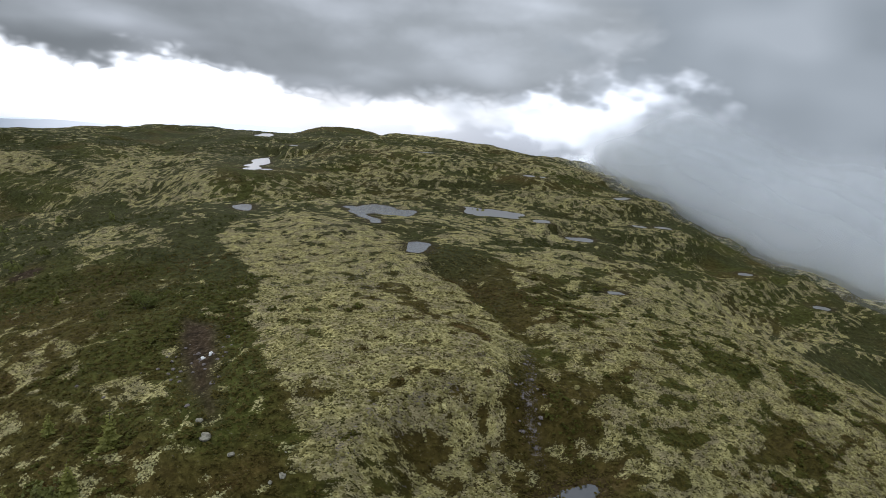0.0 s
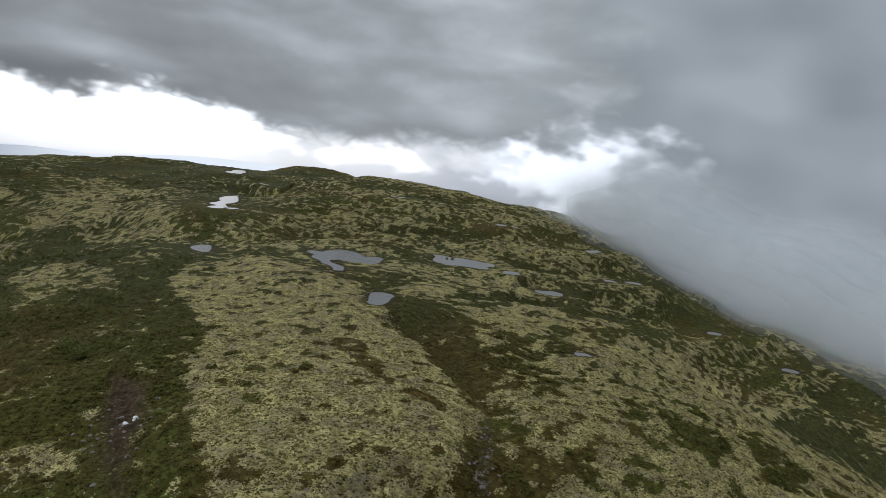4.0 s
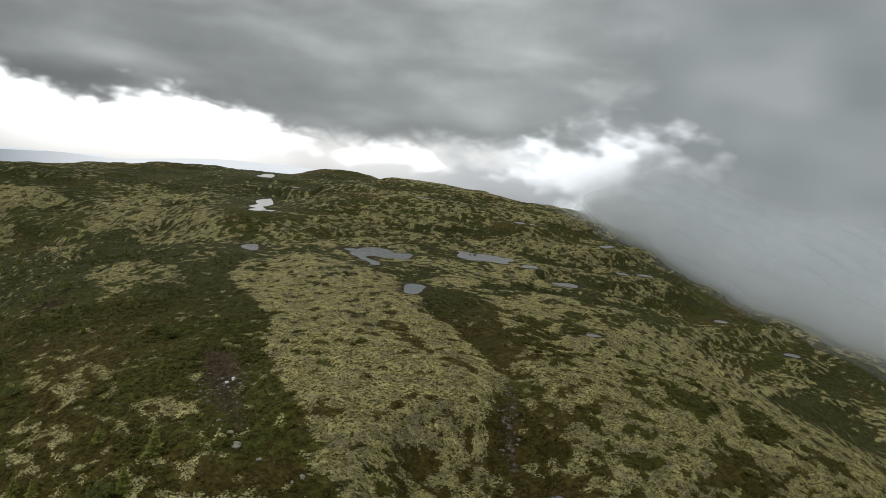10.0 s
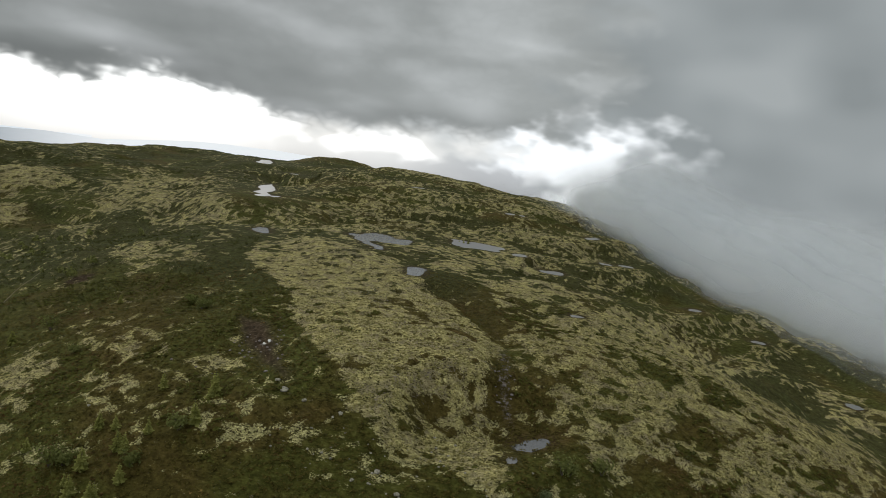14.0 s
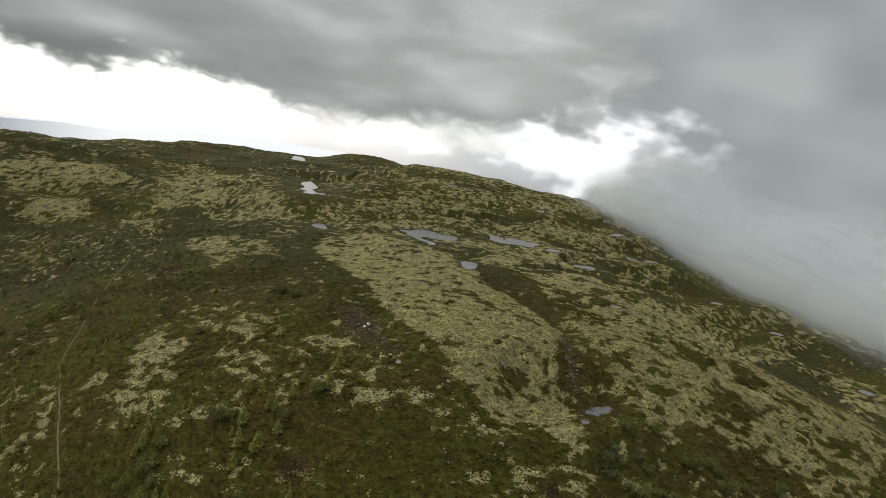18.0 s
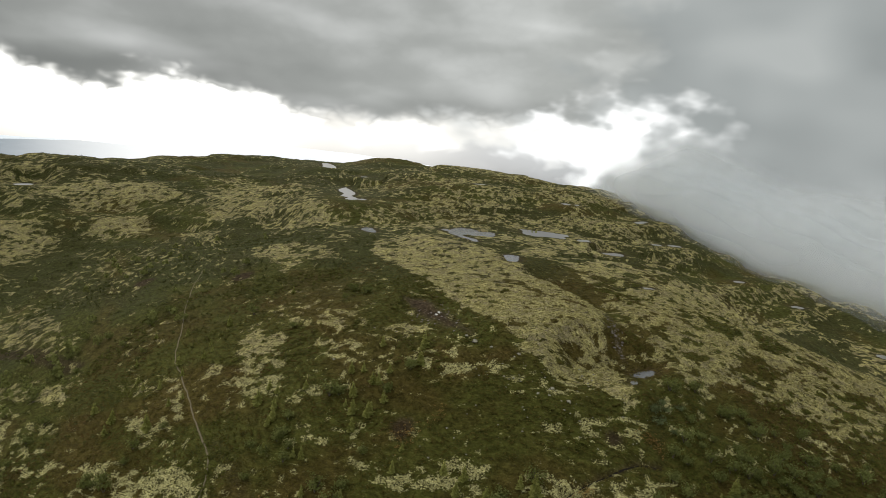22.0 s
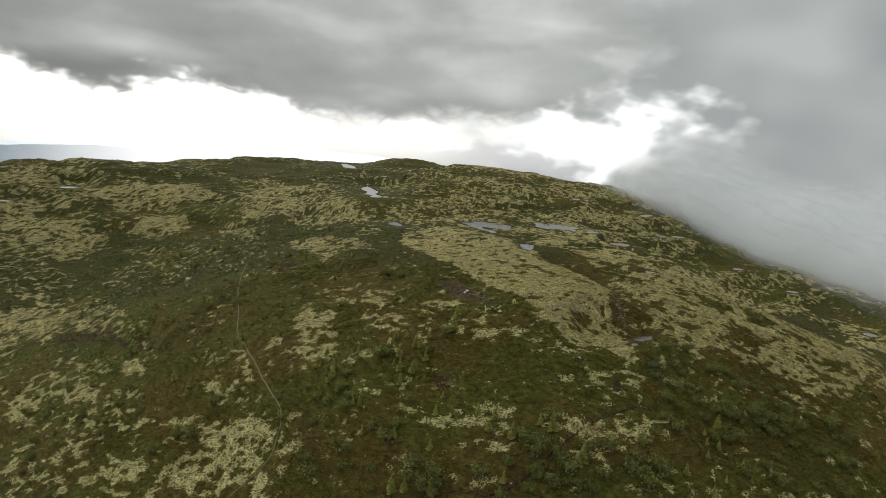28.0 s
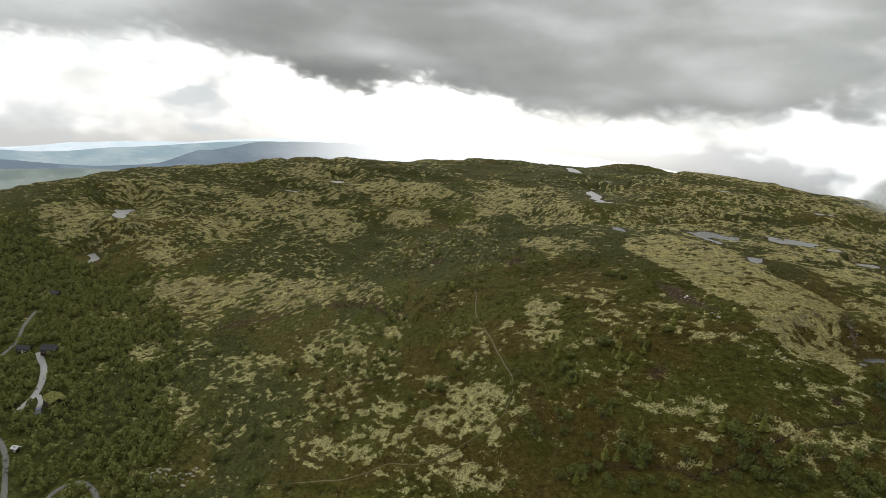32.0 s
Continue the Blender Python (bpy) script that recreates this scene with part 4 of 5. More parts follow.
tagged(ribbon("footpath", TRAIL, 0.15, 0.05, TRODDEN, seed=3), "narrow trodden earth trail winding through heather", "path", kind="structure")
for line, half, mat, label in ((VALLEY_ROAD, 0.8, DULL_GRAVEL, "dull grey gravel road through birch wood"), (DRIVE, 1.25, GRAVEL, "pale grey gravel drive between cabins"),
                               (SPUR, 0.9, GRAVEL, "pale gravel parking spur beside the turf cabin"), (BEND, 0.8, DULL_GRAVEL, "grey gravel road bend below the wood"),
                               (LOWER_ROAD, 0.85, DULL_GRAVEL, "dull grey gravel road through birch wood")):
    tagged(ribbon("road", line, half, 0.18, mat, 1.0, 8), label, "road", kind="structure")
tagged(ribbon("stream", CREEK, 0.16, 0.05, PEATY_WATER, seed=13), "narrow dark stream cut into peaty ground", "stream", kind="structure")

# ---------------------------------------------------------------- far hills and the cloud on the slope


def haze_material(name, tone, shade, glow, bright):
    """Far land, haze painted in as colour and glow, whitest under the bright gap."""
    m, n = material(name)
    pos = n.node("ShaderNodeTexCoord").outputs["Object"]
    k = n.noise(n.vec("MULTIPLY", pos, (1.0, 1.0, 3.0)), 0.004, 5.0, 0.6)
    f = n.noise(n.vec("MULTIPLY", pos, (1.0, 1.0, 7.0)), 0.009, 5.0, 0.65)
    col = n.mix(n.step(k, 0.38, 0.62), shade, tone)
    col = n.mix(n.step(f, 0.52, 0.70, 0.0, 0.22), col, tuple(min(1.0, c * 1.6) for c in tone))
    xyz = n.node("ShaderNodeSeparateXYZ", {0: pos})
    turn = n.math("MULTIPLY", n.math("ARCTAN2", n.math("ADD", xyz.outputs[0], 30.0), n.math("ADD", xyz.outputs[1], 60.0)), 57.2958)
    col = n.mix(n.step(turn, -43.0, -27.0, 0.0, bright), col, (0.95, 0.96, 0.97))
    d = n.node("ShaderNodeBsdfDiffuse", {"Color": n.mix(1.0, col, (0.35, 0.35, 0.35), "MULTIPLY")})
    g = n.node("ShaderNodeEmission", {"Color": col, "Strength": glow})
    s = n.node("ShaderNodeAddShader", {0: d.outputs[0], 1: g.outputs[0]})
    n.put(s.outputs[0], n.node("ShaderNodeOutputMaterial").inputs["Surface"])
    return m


def far_range(radius, skyline, seed, mat):
    """A range along a skyline of (bearing, height over the horizon) in degrees."""
    az = np.linspace(skyline[0][0], skyline[-1][0], 260)
    top = np.interp(az, [p for p, _ in skyline], [q for _, q in skyline])
    for _ in range(5):
        top[1:-1] = (top[:-2] + 2 * top[1:-1] + top[2:]) / 4
    top = top + 0.22 * (fractal(az * 3.0, 0 * az + seed, 12.0, 5, seed) - 0.5)
    rows = []
    for k, (depth, part) in enumerate(((-700, 0.0), (-420, 0.35), (-180, 0.75), (0, 1.0), (160, 0.7))):
        r = radius + depth + 60 * (fractal(az, 0 * az + k, 5.0, 3, seed + k) - 0.5)
        ztop = 58 + radius * np.tan(np.radians(top))
        z = -480 + (ztop + 480) * part
        rows.append(np.stack([-30 + r * np.sin(np.radians(az)), -60 + r * np.cos(np.radians(az)), z], -1))
    v = np.stack(rows, 0)
    k, n = v.shape[:2]
    i = np.arange(n * k).reshape(k, n)
    faces = np.stack([i[:-1, :-1], i[:-1, 1:], i[1:, 1:], i[1:, :-1]], -1).reshape(-1, 4)
    me = bpy.data.meshes.new("far_hills")
    me.from_pydata(v.reshape(-1, 3).tolist(), [], faces.tolist())
    me.update()
    me.polygons.foreach_set("use_smooth", np.ones(len(faces), bool))
    me.materials.append(mat)
    return tagged(new("far_hills", me), "distant forested hills blue with haze under cloud", "hills", kind="structure")


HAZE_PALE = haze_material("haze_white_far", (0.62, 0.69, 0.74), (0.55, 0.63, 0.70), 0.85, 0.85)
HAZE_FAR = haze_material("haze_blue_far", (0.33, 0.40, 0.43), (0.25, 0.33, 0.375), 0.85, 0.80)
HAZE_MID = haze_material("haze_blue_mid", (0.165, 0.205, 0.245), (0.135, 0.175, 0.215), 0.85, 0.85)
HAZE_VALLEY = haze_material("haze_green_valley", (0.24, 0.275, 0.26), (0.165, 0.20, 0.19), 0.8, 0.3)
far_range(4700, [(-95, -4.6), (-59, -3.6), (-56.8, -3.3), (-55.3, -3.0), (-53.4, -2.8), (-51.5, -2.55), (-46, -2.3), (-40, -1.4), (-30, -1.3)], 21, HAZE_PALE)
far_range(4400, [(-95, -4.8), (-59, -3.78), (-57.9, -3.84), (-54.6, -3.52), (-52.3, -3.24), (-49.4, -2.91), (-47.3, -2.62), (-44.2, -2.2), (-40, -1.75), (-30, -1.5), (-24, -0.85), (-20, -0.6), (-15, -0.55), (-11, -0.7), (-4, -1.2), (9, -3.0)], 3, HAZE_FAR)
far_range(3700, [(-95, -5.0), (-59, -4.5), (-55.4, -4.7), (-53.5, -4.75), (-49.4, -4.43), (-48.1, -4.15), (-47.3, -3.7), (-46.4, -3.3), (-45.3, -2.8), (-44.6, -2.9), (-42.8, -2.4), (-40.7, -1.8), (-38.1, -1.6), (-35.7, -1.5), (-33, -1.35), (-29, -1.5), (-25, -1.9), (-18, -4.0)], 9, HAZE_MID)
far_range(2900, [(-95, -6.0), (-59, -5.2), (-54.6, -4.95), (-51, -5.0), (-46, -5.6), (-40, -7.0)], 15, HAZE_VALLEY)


def mist_material():
    m, n = material("drifting_mist")
    pos = n.node("ShaderNodeTexCoord").outputs["Object"]
    dens = n.node("ShaderNodeAttribute", attribute_name="veil").outputs["Fac"]
    k = n.noise(pos, 0.011, 1.5, 0.4)
    a = n.step(n.math("ADD", dens, n.math("MULTIPLY", n.math("SUBTRACT", k, 0.5), 0.8)), 0.0, 1.1)
    a = n.math("MULTIPLY", a, n.step(dens, 0.0, 0.18))
    d = n.node("ShaderNodeBsdfDiffuse", {"Color": (0.84, 0.86, 0.87)})
    t = n.node("ShaderNodeBsdfTranslucent", {"Color": (0.84, 0.86, 0.87)})
    body = n.node("ShaderNodeMixShader", {0: 0.5, 1: d.outputs[0], 2: t.outputs[0]})
    clear = n.node("ShaderNodeBsdfTransparent")
    s = n.node("ShaderNodeMixShader", {0: a, 1: clear.outputs[0], 2: body.outputs[0]})
    n.put(s.outputs[0], n.node("ShaderNodeOutputMaterial").inputs["Surface"])
    return m


MIST = mist_material()
BROW = [(45.0, 382.0), (64.0, 360.0), (92.0, 352.0), (118.0, 322.0), (136.0, 296.0), (145.0, 262.0), (158.0, 234.0), (166.0, 205.0), (185.0, 160.0), (215.0, 100.0), (248.0, 40.0)]


def mist_bank(offset, lift, reach, strength, seed):
    """One veil of the cloud, along the brow of the slope, pushed offset metres outwards."""
    b = np.array(BROW)
    s = np.r_[0, np.cumsum(np.hypot(*np.diff(b, axis=0).T))]
    u = np.linspace(0, s[-1], 90)
    x, y = np.interp(u, s, b[:, 0]), np.interp(u, s, b[:, 1])
    for _ in range(6):
        x[1:-1], y[1:-1] = (x[:-2] + 2 * x[1:-1] + x[2:]) / 4, (y[:-2] + 2 * y[1:-1] + y[2:]) / 4
    lean = 1.45 - 0.95 * u / s[-1]
    x, y = x + 0.83 * offset * lean, y + 0.55 * offset * lean
    w = np.linspace(0, 1, 36)
    uu, ww = np.meshgrid(u, w)
    X = x[None] + ww * 12
    Y = y[None] + ww * 8
    base = ground_height(x, y)[None]
    Z = base - 4 + ww * reach
    rise = ww * reach - 4 - lift
    dens = smooth(rise + 7 * (fractal(uu, ww * 60, 45, 2, seed + 3) - 0.5), -6, 26) * strength
    dens = dens * smooth(uu, 10, 80) * smooth(1 - ww, 0, 0.75) * smooth(s[-1] - uu, 0, 40)
    v = np.stack([X, Y, Z], -1)
    k, n = v.shape[:2]
    i = np.arange(n * k).reshape(k, n)
    faces = np.stack([i[:-1, :-1], i[:-1, 1:], i[1:, 1:], i[1:, :-1]], -1).reshape(-1, 4)
    me = bpy.data.meshes.new("mist_bank")
    me.from_pydata(v.reshape(-1, 3).tolist(), [], faces.tolist())
    me.update()
    me.polygons.foreach_set("use_smooth", np.ones(len(faces), bool))
    me.attributes.new("veil", "FLOAT", "POINT").data.foreach_set("value", dens.ravel().astype(np.float32))
    me.materials.append(MIST)
    return tagged(new("mist_bank", me), "grey drifting cloud lying on the brow of the slope", "mist", "veils of mist", "structure")


for offset, lift, reach, strength, seed in ((-42, -8, 38, 0.42, 59), (-31, -11, 44, 0.54, 51), (-20, -14, 50, 0.66, 43), (-9, -15, 54, 0.7, 3), (-1, -18, 60, 0.9, 35), (8, -20, 64, 1.1, 11), (18, -22, 68, 1.3, 19), (32, -24, 72, 1.5, 27)):
    mist_bank(offset, lift, reach, strength, seed)

# ---------------------------------------------------------------- plants


def part(name, data, mat, parent, label=""):
    """Links a bmesh or a mesh as one object under a thing or a part."""
    if isinstance(data, bmesh.types.BMesh):
        me = bpy.data.meshes.new(name)
        data.to_mesh(me)
        data.free()
    else:
        me = data
    if not me.materials:
        me.materials.append(mat)
    ob = new(name, me)
    ob.parent = parent
    return tagged(ob, label)


def raw_mesh(name, verts, faces, mat, shade=False):
    """A mesh of equal polygons from arrays."""
    verts, faces = np.asarray(verts, float), np.asarray(faces, int)
    k = faces.shape[1]
    me = bpy.data.meshes.new(name)
    me.vertices.add(len(verts))
    me.vertices.foreach_set("co", verts.ravel())
    me.loops.add(faces.size)
    me.loops.foreach_set("vertex_index", faces.ravel())
    me.polygons.add(len(faces))
    me.polygons.foreach_set("loop_start", np.arange(0, faces.size, k))
    me.polygons.foreach_set("loop_total", np.full(len(faces), k))
    if shade:
        me.polygons.foreach_set("use_smooth", np.ones(len(faces), bool))
    me.update(calc_edges=True)
    me.materials.append(mat)
    return me


SPRUCE = leaf_material("spruce_needles", (0.14, 0.145, 0.034), (0.245, 0.245, 0.062), (0.36, 0.355, 0.11))
BIRCH = leaf_material("mountain_birch_leaves", (0.088, 0.096, 0.026), (0.145, 0.156, 0.045), (0.22, 0.232, 0.080))
WOOD = leaf_material("birch_wood_leaves", (0.118, 0.126, 0.038), (0.186, 0.195, 0.060), (0.285, 0.29, 0.10))
SCRUB = leaf_material("dark_birch_scrub_leaves", (0.066, 0.069, 0.022), (0.098, 0.101, 0.033), (0.140, 0.143, 0.050))
WILLOW = leaf_material("willow_leaves", (0.075, 0.090, 0.036), (0.135, 0.155, 0.066), (0.21, 0.235, 0.11))
HEATHER = leaf_material("dwarf_shrub_leaves", (0.086, 0.070, 0.017), (0.108, 0.088, 0.021), (0.134, 0.111, 0.028))
DWARF_BIRCH = leaf_material("dwarf_birch_leaves", (0.060, 0.063, 0.012), (0.098, 0.100, 0.020), (0.15, 0.152, 0.036))
RUSTY = leaf_material("withered_shrub_leaves", (0.075, 0.046, 0.015), (0.125, 0.080, 0.025), (0.185, 0.13, 0.048))
CUSHION = leaf_material("yellow_lichen_cushion", (0.10, 0.086, 0.028), (0.27, 0.236, 0.085), (0.58, 0.53, 0.245))
WHITE_CUSHION = leaf_material("white_reindeer_lichen", (0.20, 0.18, 0.070), (0.40, 0.37, 0.165), (0.60, 0.565, 0.30))
SEDGE = leaf_material("orange_sedge", (0.15, 0.085, 0.025), (0.26, 0.165, 0.050), (0.36, 0.25, 0.09))
BARK = plain_material("grey_brown_bark", (0.12, 0.10, 0.08), 0.9, scale=9.0, spec=0.1)
ROCK = plain_material("pale_lichen_stone", (0.27, 0.25, 0.19), 0.9, vary=0.5, scale=3.0, spec=0.15)
QUARTZ = plain_material("white_quartz", (0.72, 0.71, 0.68), 0.7, vary=0.15, scale=3.0, spec=0.3)
GREY_ROCK = plain_material("grey_gneiss", (0.20, 0.172, 0.158), 0.9, vary=0.4, scale=3.0, spec=0.15)


def tube(bm, points, radii, sides=6):
    """One bent, tapered stem through the points."""
    points = [Vector(p) for p in points]
    rings = []
    for k, (p, r) in enumerate(zip(points, radii)):
        ahead = points[min(k + 1, len(points) - 1)] - points[max(k - 1, 0)]
        turn = ahead.to_track_quat("Z", "Y").to_matrix()
        rings.append([bm.verts.new(p + turn @ Vector((r * math.cos(2 * math.pi * i / sides), r * math.sin(2 * math.pi * i / sides), 0))) for i in range(sides)])
    for low, high in zip(rings[:-1], rings[1:]):
        for i in range(sides):
            bm.faces.new((low[i], low[(i + 1) % sides], high[(i + 1) % sides], high[i]))
    bm.faces.new(rings[-1])
    bm.faces.new(rings[0][::-1])


def spruce(height, seed):
    """A young spruce: tapered stem, whorls of drooping sprays."""
    rnd = random.Random(seed)
    root = tagged(new("spruce"), "small young green spruce growing among heather", "tree", "young trees on the heath")
    bm = bmesh.new()
    lean = (rnd.uniform(-0.05, 0.05) * height, rnd.uniform(-0.05, 0.05) * height)
    tube(bm, [(0, 0, -0.1), (lean[0] * 0.4, lean[1] * 0.4, height * 0.5), (lean[0], lean[1], height)], [0.035 * height, 0.022 * height, 0.004 * height])
    part("trunk", bm, BARK, root)
    bm = bmesh.new()
    whorls = 11
    for w in range(whorls):
        u = (w + 0.4) / whorls
        z = height * (0.06 + 0.92 * u)
        reach = height * (0.34 * (1 - u) ** 0.8 + 0.03) * rnd.uniform(0.8, 1.15)
        count = 8 if u < 0.6 else 6
        for k in range(count):
            q = 2 * math.pi * (k + rnd.random() * 0.7) / count + w
            r = reach * rnd.uniform(0.65, 1.15)
            c, s = math.cos(q), math.sin(q)
            base = Vector((lean[0] * u, lean[1] * u, z))
            tip = base + Vector((c * r, s * r, -0.22 * r + rnd.uniform(-0.05, 0.08) * height * 0.3))
            side = Vector((-s, c, 0)) * r * 0.36
            mid = base.lerp(tip, 0.55)
            for sgn in (1, -1):
                drop = Vector((0, 0, -0.18 * r))
                bm.faces.new([bm.verts.new(p) for p in (base, mid + side * sgn + drop, tip)])
            bm.faces.new([bm.verts.new(p) for p in (base + Vector((0, 0, 0.1 * r)), mid + Vector((0, 0, -0.34 * r)), tip)])
    part("crown", bm, SPRUCE, root)
    return root


def leafy(name, label, height, width, leaves, size, mat, seed, stems=3, group="young trees on the heath"):
    """A birch or willow bush: several bent limbs and a loose crown of small leaf sprays."""
    rnd = random.Random(seed)
    root = tagged(new(name), label, "tree" if name == "mountain_birch" else "shrub", group)
    tips = []
    for k in range(stems):
        q = 2 * math.pi * k / stems + rnd.random()
        foot = Vector((0.05 * math.cos(q), 0.05 * math.sin(q), -0.1))
        knee = Vector((0.2 * width * math.cos(q), 0.2 * width * math.sin(q), height * rnd.uniform(0.35, 0.5)))
        tip = Vector((0.42 * width * math.cos(q + 0.3), 0.42 * width * math.sin(q + 0.3), height * rnd.uniform(0.75, 0.95)))
        bm = bmesh.new()
        tube(bm, [foot, knee, tip], [0.03 * height, 0.02 * height, 0.005 * height], 5)
        part("limb", bm, BARK, root)
        tips += [knee, knee.lerp(tip, 0.5), tip]
    bm = bmesh.new()
    for k in range(leaves):
        c = rnd.choice(tips)
        p = c + Vector((rnd.gauss(0, 0.20) * width, rnd.gauss(0, 0.20) * width, rnd.gauss(0, 0.13) * height))
        p.z = max(p.z, 0.08 * height)
        away = (p - Vector((0, 0, 0.4 * height))).normalized()
        n = (away + 0.45 * Vector((rnd.gauss(0, 1), rnd.gauss(0, 1), rnd.gauss(0.3, 1)))).normalized()
        t = n.orthogonal().normalized()
        b = n.cross(t)
        r = size * rnd.uniform(0.6, 1.3)
        ring = [p + t * r, p + b * r * 0.7 + n * r * 0.25, p - t * r, p - b * r * 0.7 + n * r * 0.25]
        vs = [bm.verts.new(v) for v in ring]
        bm.faces.new(vs[:3])
        bm.faces.new((vs[2], vs[3], vs[0]))
    part("crown", bm, mat, root)
    return root


def standing(x, y, sink=0.0):
    return float(ground_height(np.array([x]), np.array([y]))[0]) - sink


MODELS = []
for k in range(4):
    MODELS.append(("spruce", spruce(2.3 + 0.4 * k, 100 + k)))
for k in range(4):
    MODELS.append(("birch", leafy("mountain_birch", "low bushy mountain birch with fresh green leaves", 1.7 + 0.3 * k, 1.8 + 0.25 * k, 260, 0.19, BIRCH, 200 + k, 3)))
for k in range(2):
    MODELS.append(("willow", leafy("willow_bush", "grey-green willow bush on damp ground", 1.2, 2.3, 220, 0.20, WILLOW, 300 + k, 5, "bushes on the heath")))
rnd = random.Random(7)
USED = set()


def plant(kind, x, y, scale=1.0):
    choice = [m for n, m in MODELS if n == kind]
    ob = choice[rnd.randrange(len(choice))]
    m = pose(x, y, standing(x, y, 0.02), 0, 0, rnd.uniform(0, 360)) @ Matrix.Scale(scale, 4)
    if ob.name not in USED:
        USED.add(ob.name)
        ob.matrix_basis = m
        return ob
    c = copy_thing(ob, m)
    c.scale = (scale, scale, scale)
    return c


# young trees that stand apart
YOUNG_SPRUCES = [(-53.9, 32.6), (-48.4, 31.0), (-47.0, 30.7), (-45.3, 25.3), (-38.9, 23.8), (-31.7, 26.7), (-32.0, 20.9), (-23.8, 25.5), (-31.0, 14.6), (-35.7, 15.1),
                 (-40.9, 11.5), (-42.2, 10.6), (-18.8, 14.2), (-17.4, 21.0), (-37.9, 15.4), (-12.4, 23.0), (-21.8, 22.4), (-10.3, 21.9), (-20.7, 24.3), (-42.4, 46.5),
                 (-40.1, 45.9), (-37.9, 53.4), (-29.7, 44.0), (-101.3, 88.9), (-35.1, 43.9), (-29.6, 49.4), (-37.7, 42.0), (-36.7, 41.6), (-39.6, 33.9), (-55.1, 38.2), (-5.6, 16.5)]
for spot in YOUNG_SPRUCES:
    plant("spruce", *spot, rnd.uniform(0.75, 1.1))
BIRCH_BY_STREAM = [(-15.2, 20.8), (-12.8, 18.6), (-8.2, 14.4), (-5.2, 16.3), (-10.6, 12.5), (-13.2, 14.9), (-9.6, 16.3), (-17.8, 16.5), (-14.3, 11.9), (-30.5, 15.9),
                   (-32.4, 15.1), (-30.7, 13.4), (-41.3, 13.2), (-43, 12.4), (-31.4, 9.8), (-36.5, 11.3), (-19.2, 11.6), (-22.8, 15.1), (-0.4, 18.2), (-4.1, 11.7), (2.4,
                   16), (-24.8, 10), (2.9, 14.3), (-13.3, 19.1), (-12.5, 16.4), (-9.6, 17.8), (-8.5, 15.3), (-4.6, 17.7), (-11, 13.1), (-6.3, 12.1), (5.3, 20.4), (3.4,
                   16.5), (6.6, 16), (8, 15.1), (-30.6, 16.6), (-35.4, 16.4), (-8.7, 12.9), (-13.3, 15), (-2.6, 13.9), (4.7, 12.7)]
for spot in BIRCH_BY_STREAM:
    plant("birch", *spot, rnd.uniform(0.8, 1.25))
BIRCH_ON_SLOPE = [(-47.7, 22.9), (-55.7, 21.8), (-47.3, 20.1), (-42.1, 19.0), (-53.6, 19.9), (-35.4, 9.6), (-38.6, 13.3), (-31.3, 9.0), (-14.1, 17.3), (-13.2, 14.1),
                  (-28.3, 10.9), (-43.4, 12.0), (-50.1, 24.0), (-15.4, 19.9), (-29.8, 14.9), (-32.3, 14.7), (-51.4, 35.0), (-51.5, 38.3), (-43.5, 41.2), (-45.2, 41.4),
                  (-56.7, 34.7), (7.7, 22.6), (-34.9, 39.5), (-31.3, 43.3), (-10.1, 23.1), (12.4, 24.8)]
for spot in BIRCH_ON_SLOPE:
    plant("birch", *spot, rnd.uniform(0.8, 1.25))
# groves of young trees: x, y, spread, how many, kind
EAST_GROVES = [(-40, 38, 8, 9, "spruce"), (-44, 28, 7, 4, "birch"), (-52, 33, 5, 5, "birch"), (22, 34, 10, 22, "birch"), (34, 30, 18, 60, "birch"), (20, 22, 9, 12,
               "spruce"), (44, 40, 12, 18, "birch"), (12, 41, 3, 8, "willow"), (32, 44, 9, 10, "birch"), (-45, 15, 9, 8, "birch"), (-55, 45, 8, 6, "spruce")]
WEST_GROVES = [(-85, 38, 9, 10, "birch"), (-92, 62, 12, 12, "spruce"), (-120, 48, 14, 18, "birch"), (-78, 80, 14, 8, "spruce"), (-110, 90, 18, 12, "birch"), (-140,
               60, 12, 14, "birch"), (-135, 20, 10, 14, "birch"), (-112, 5, 10, 10, "birch"), (-60, 90, 14, 7, "birch")]
for gx, gy, r, count, kind in EAST_GROVES + WEST_GROVES:
    for _ in range(count):
        plant(kind, gx + rnd.gauss(0, r * 0.6), gy + rnd.gauss(0, r * 0.6), rnd.uniform(0.45, 1.0) if gx > 0 else rnd.uniform(0.6, 1.1))
# two dark spruces on the spit of the long tarn
for spot in ((3.4, 206.0), (5.2, 206.5), (1.8, 208.6)):
    plant("spruce", *spot, rnd.uniform(0.7, 0.9))



def scatter(x0, x1, y0, y1, count, seed):
    g = np.random.default_rng(seed)
    return g.uniform(x0, x1, count), g.uniform(y0, y1, count), g


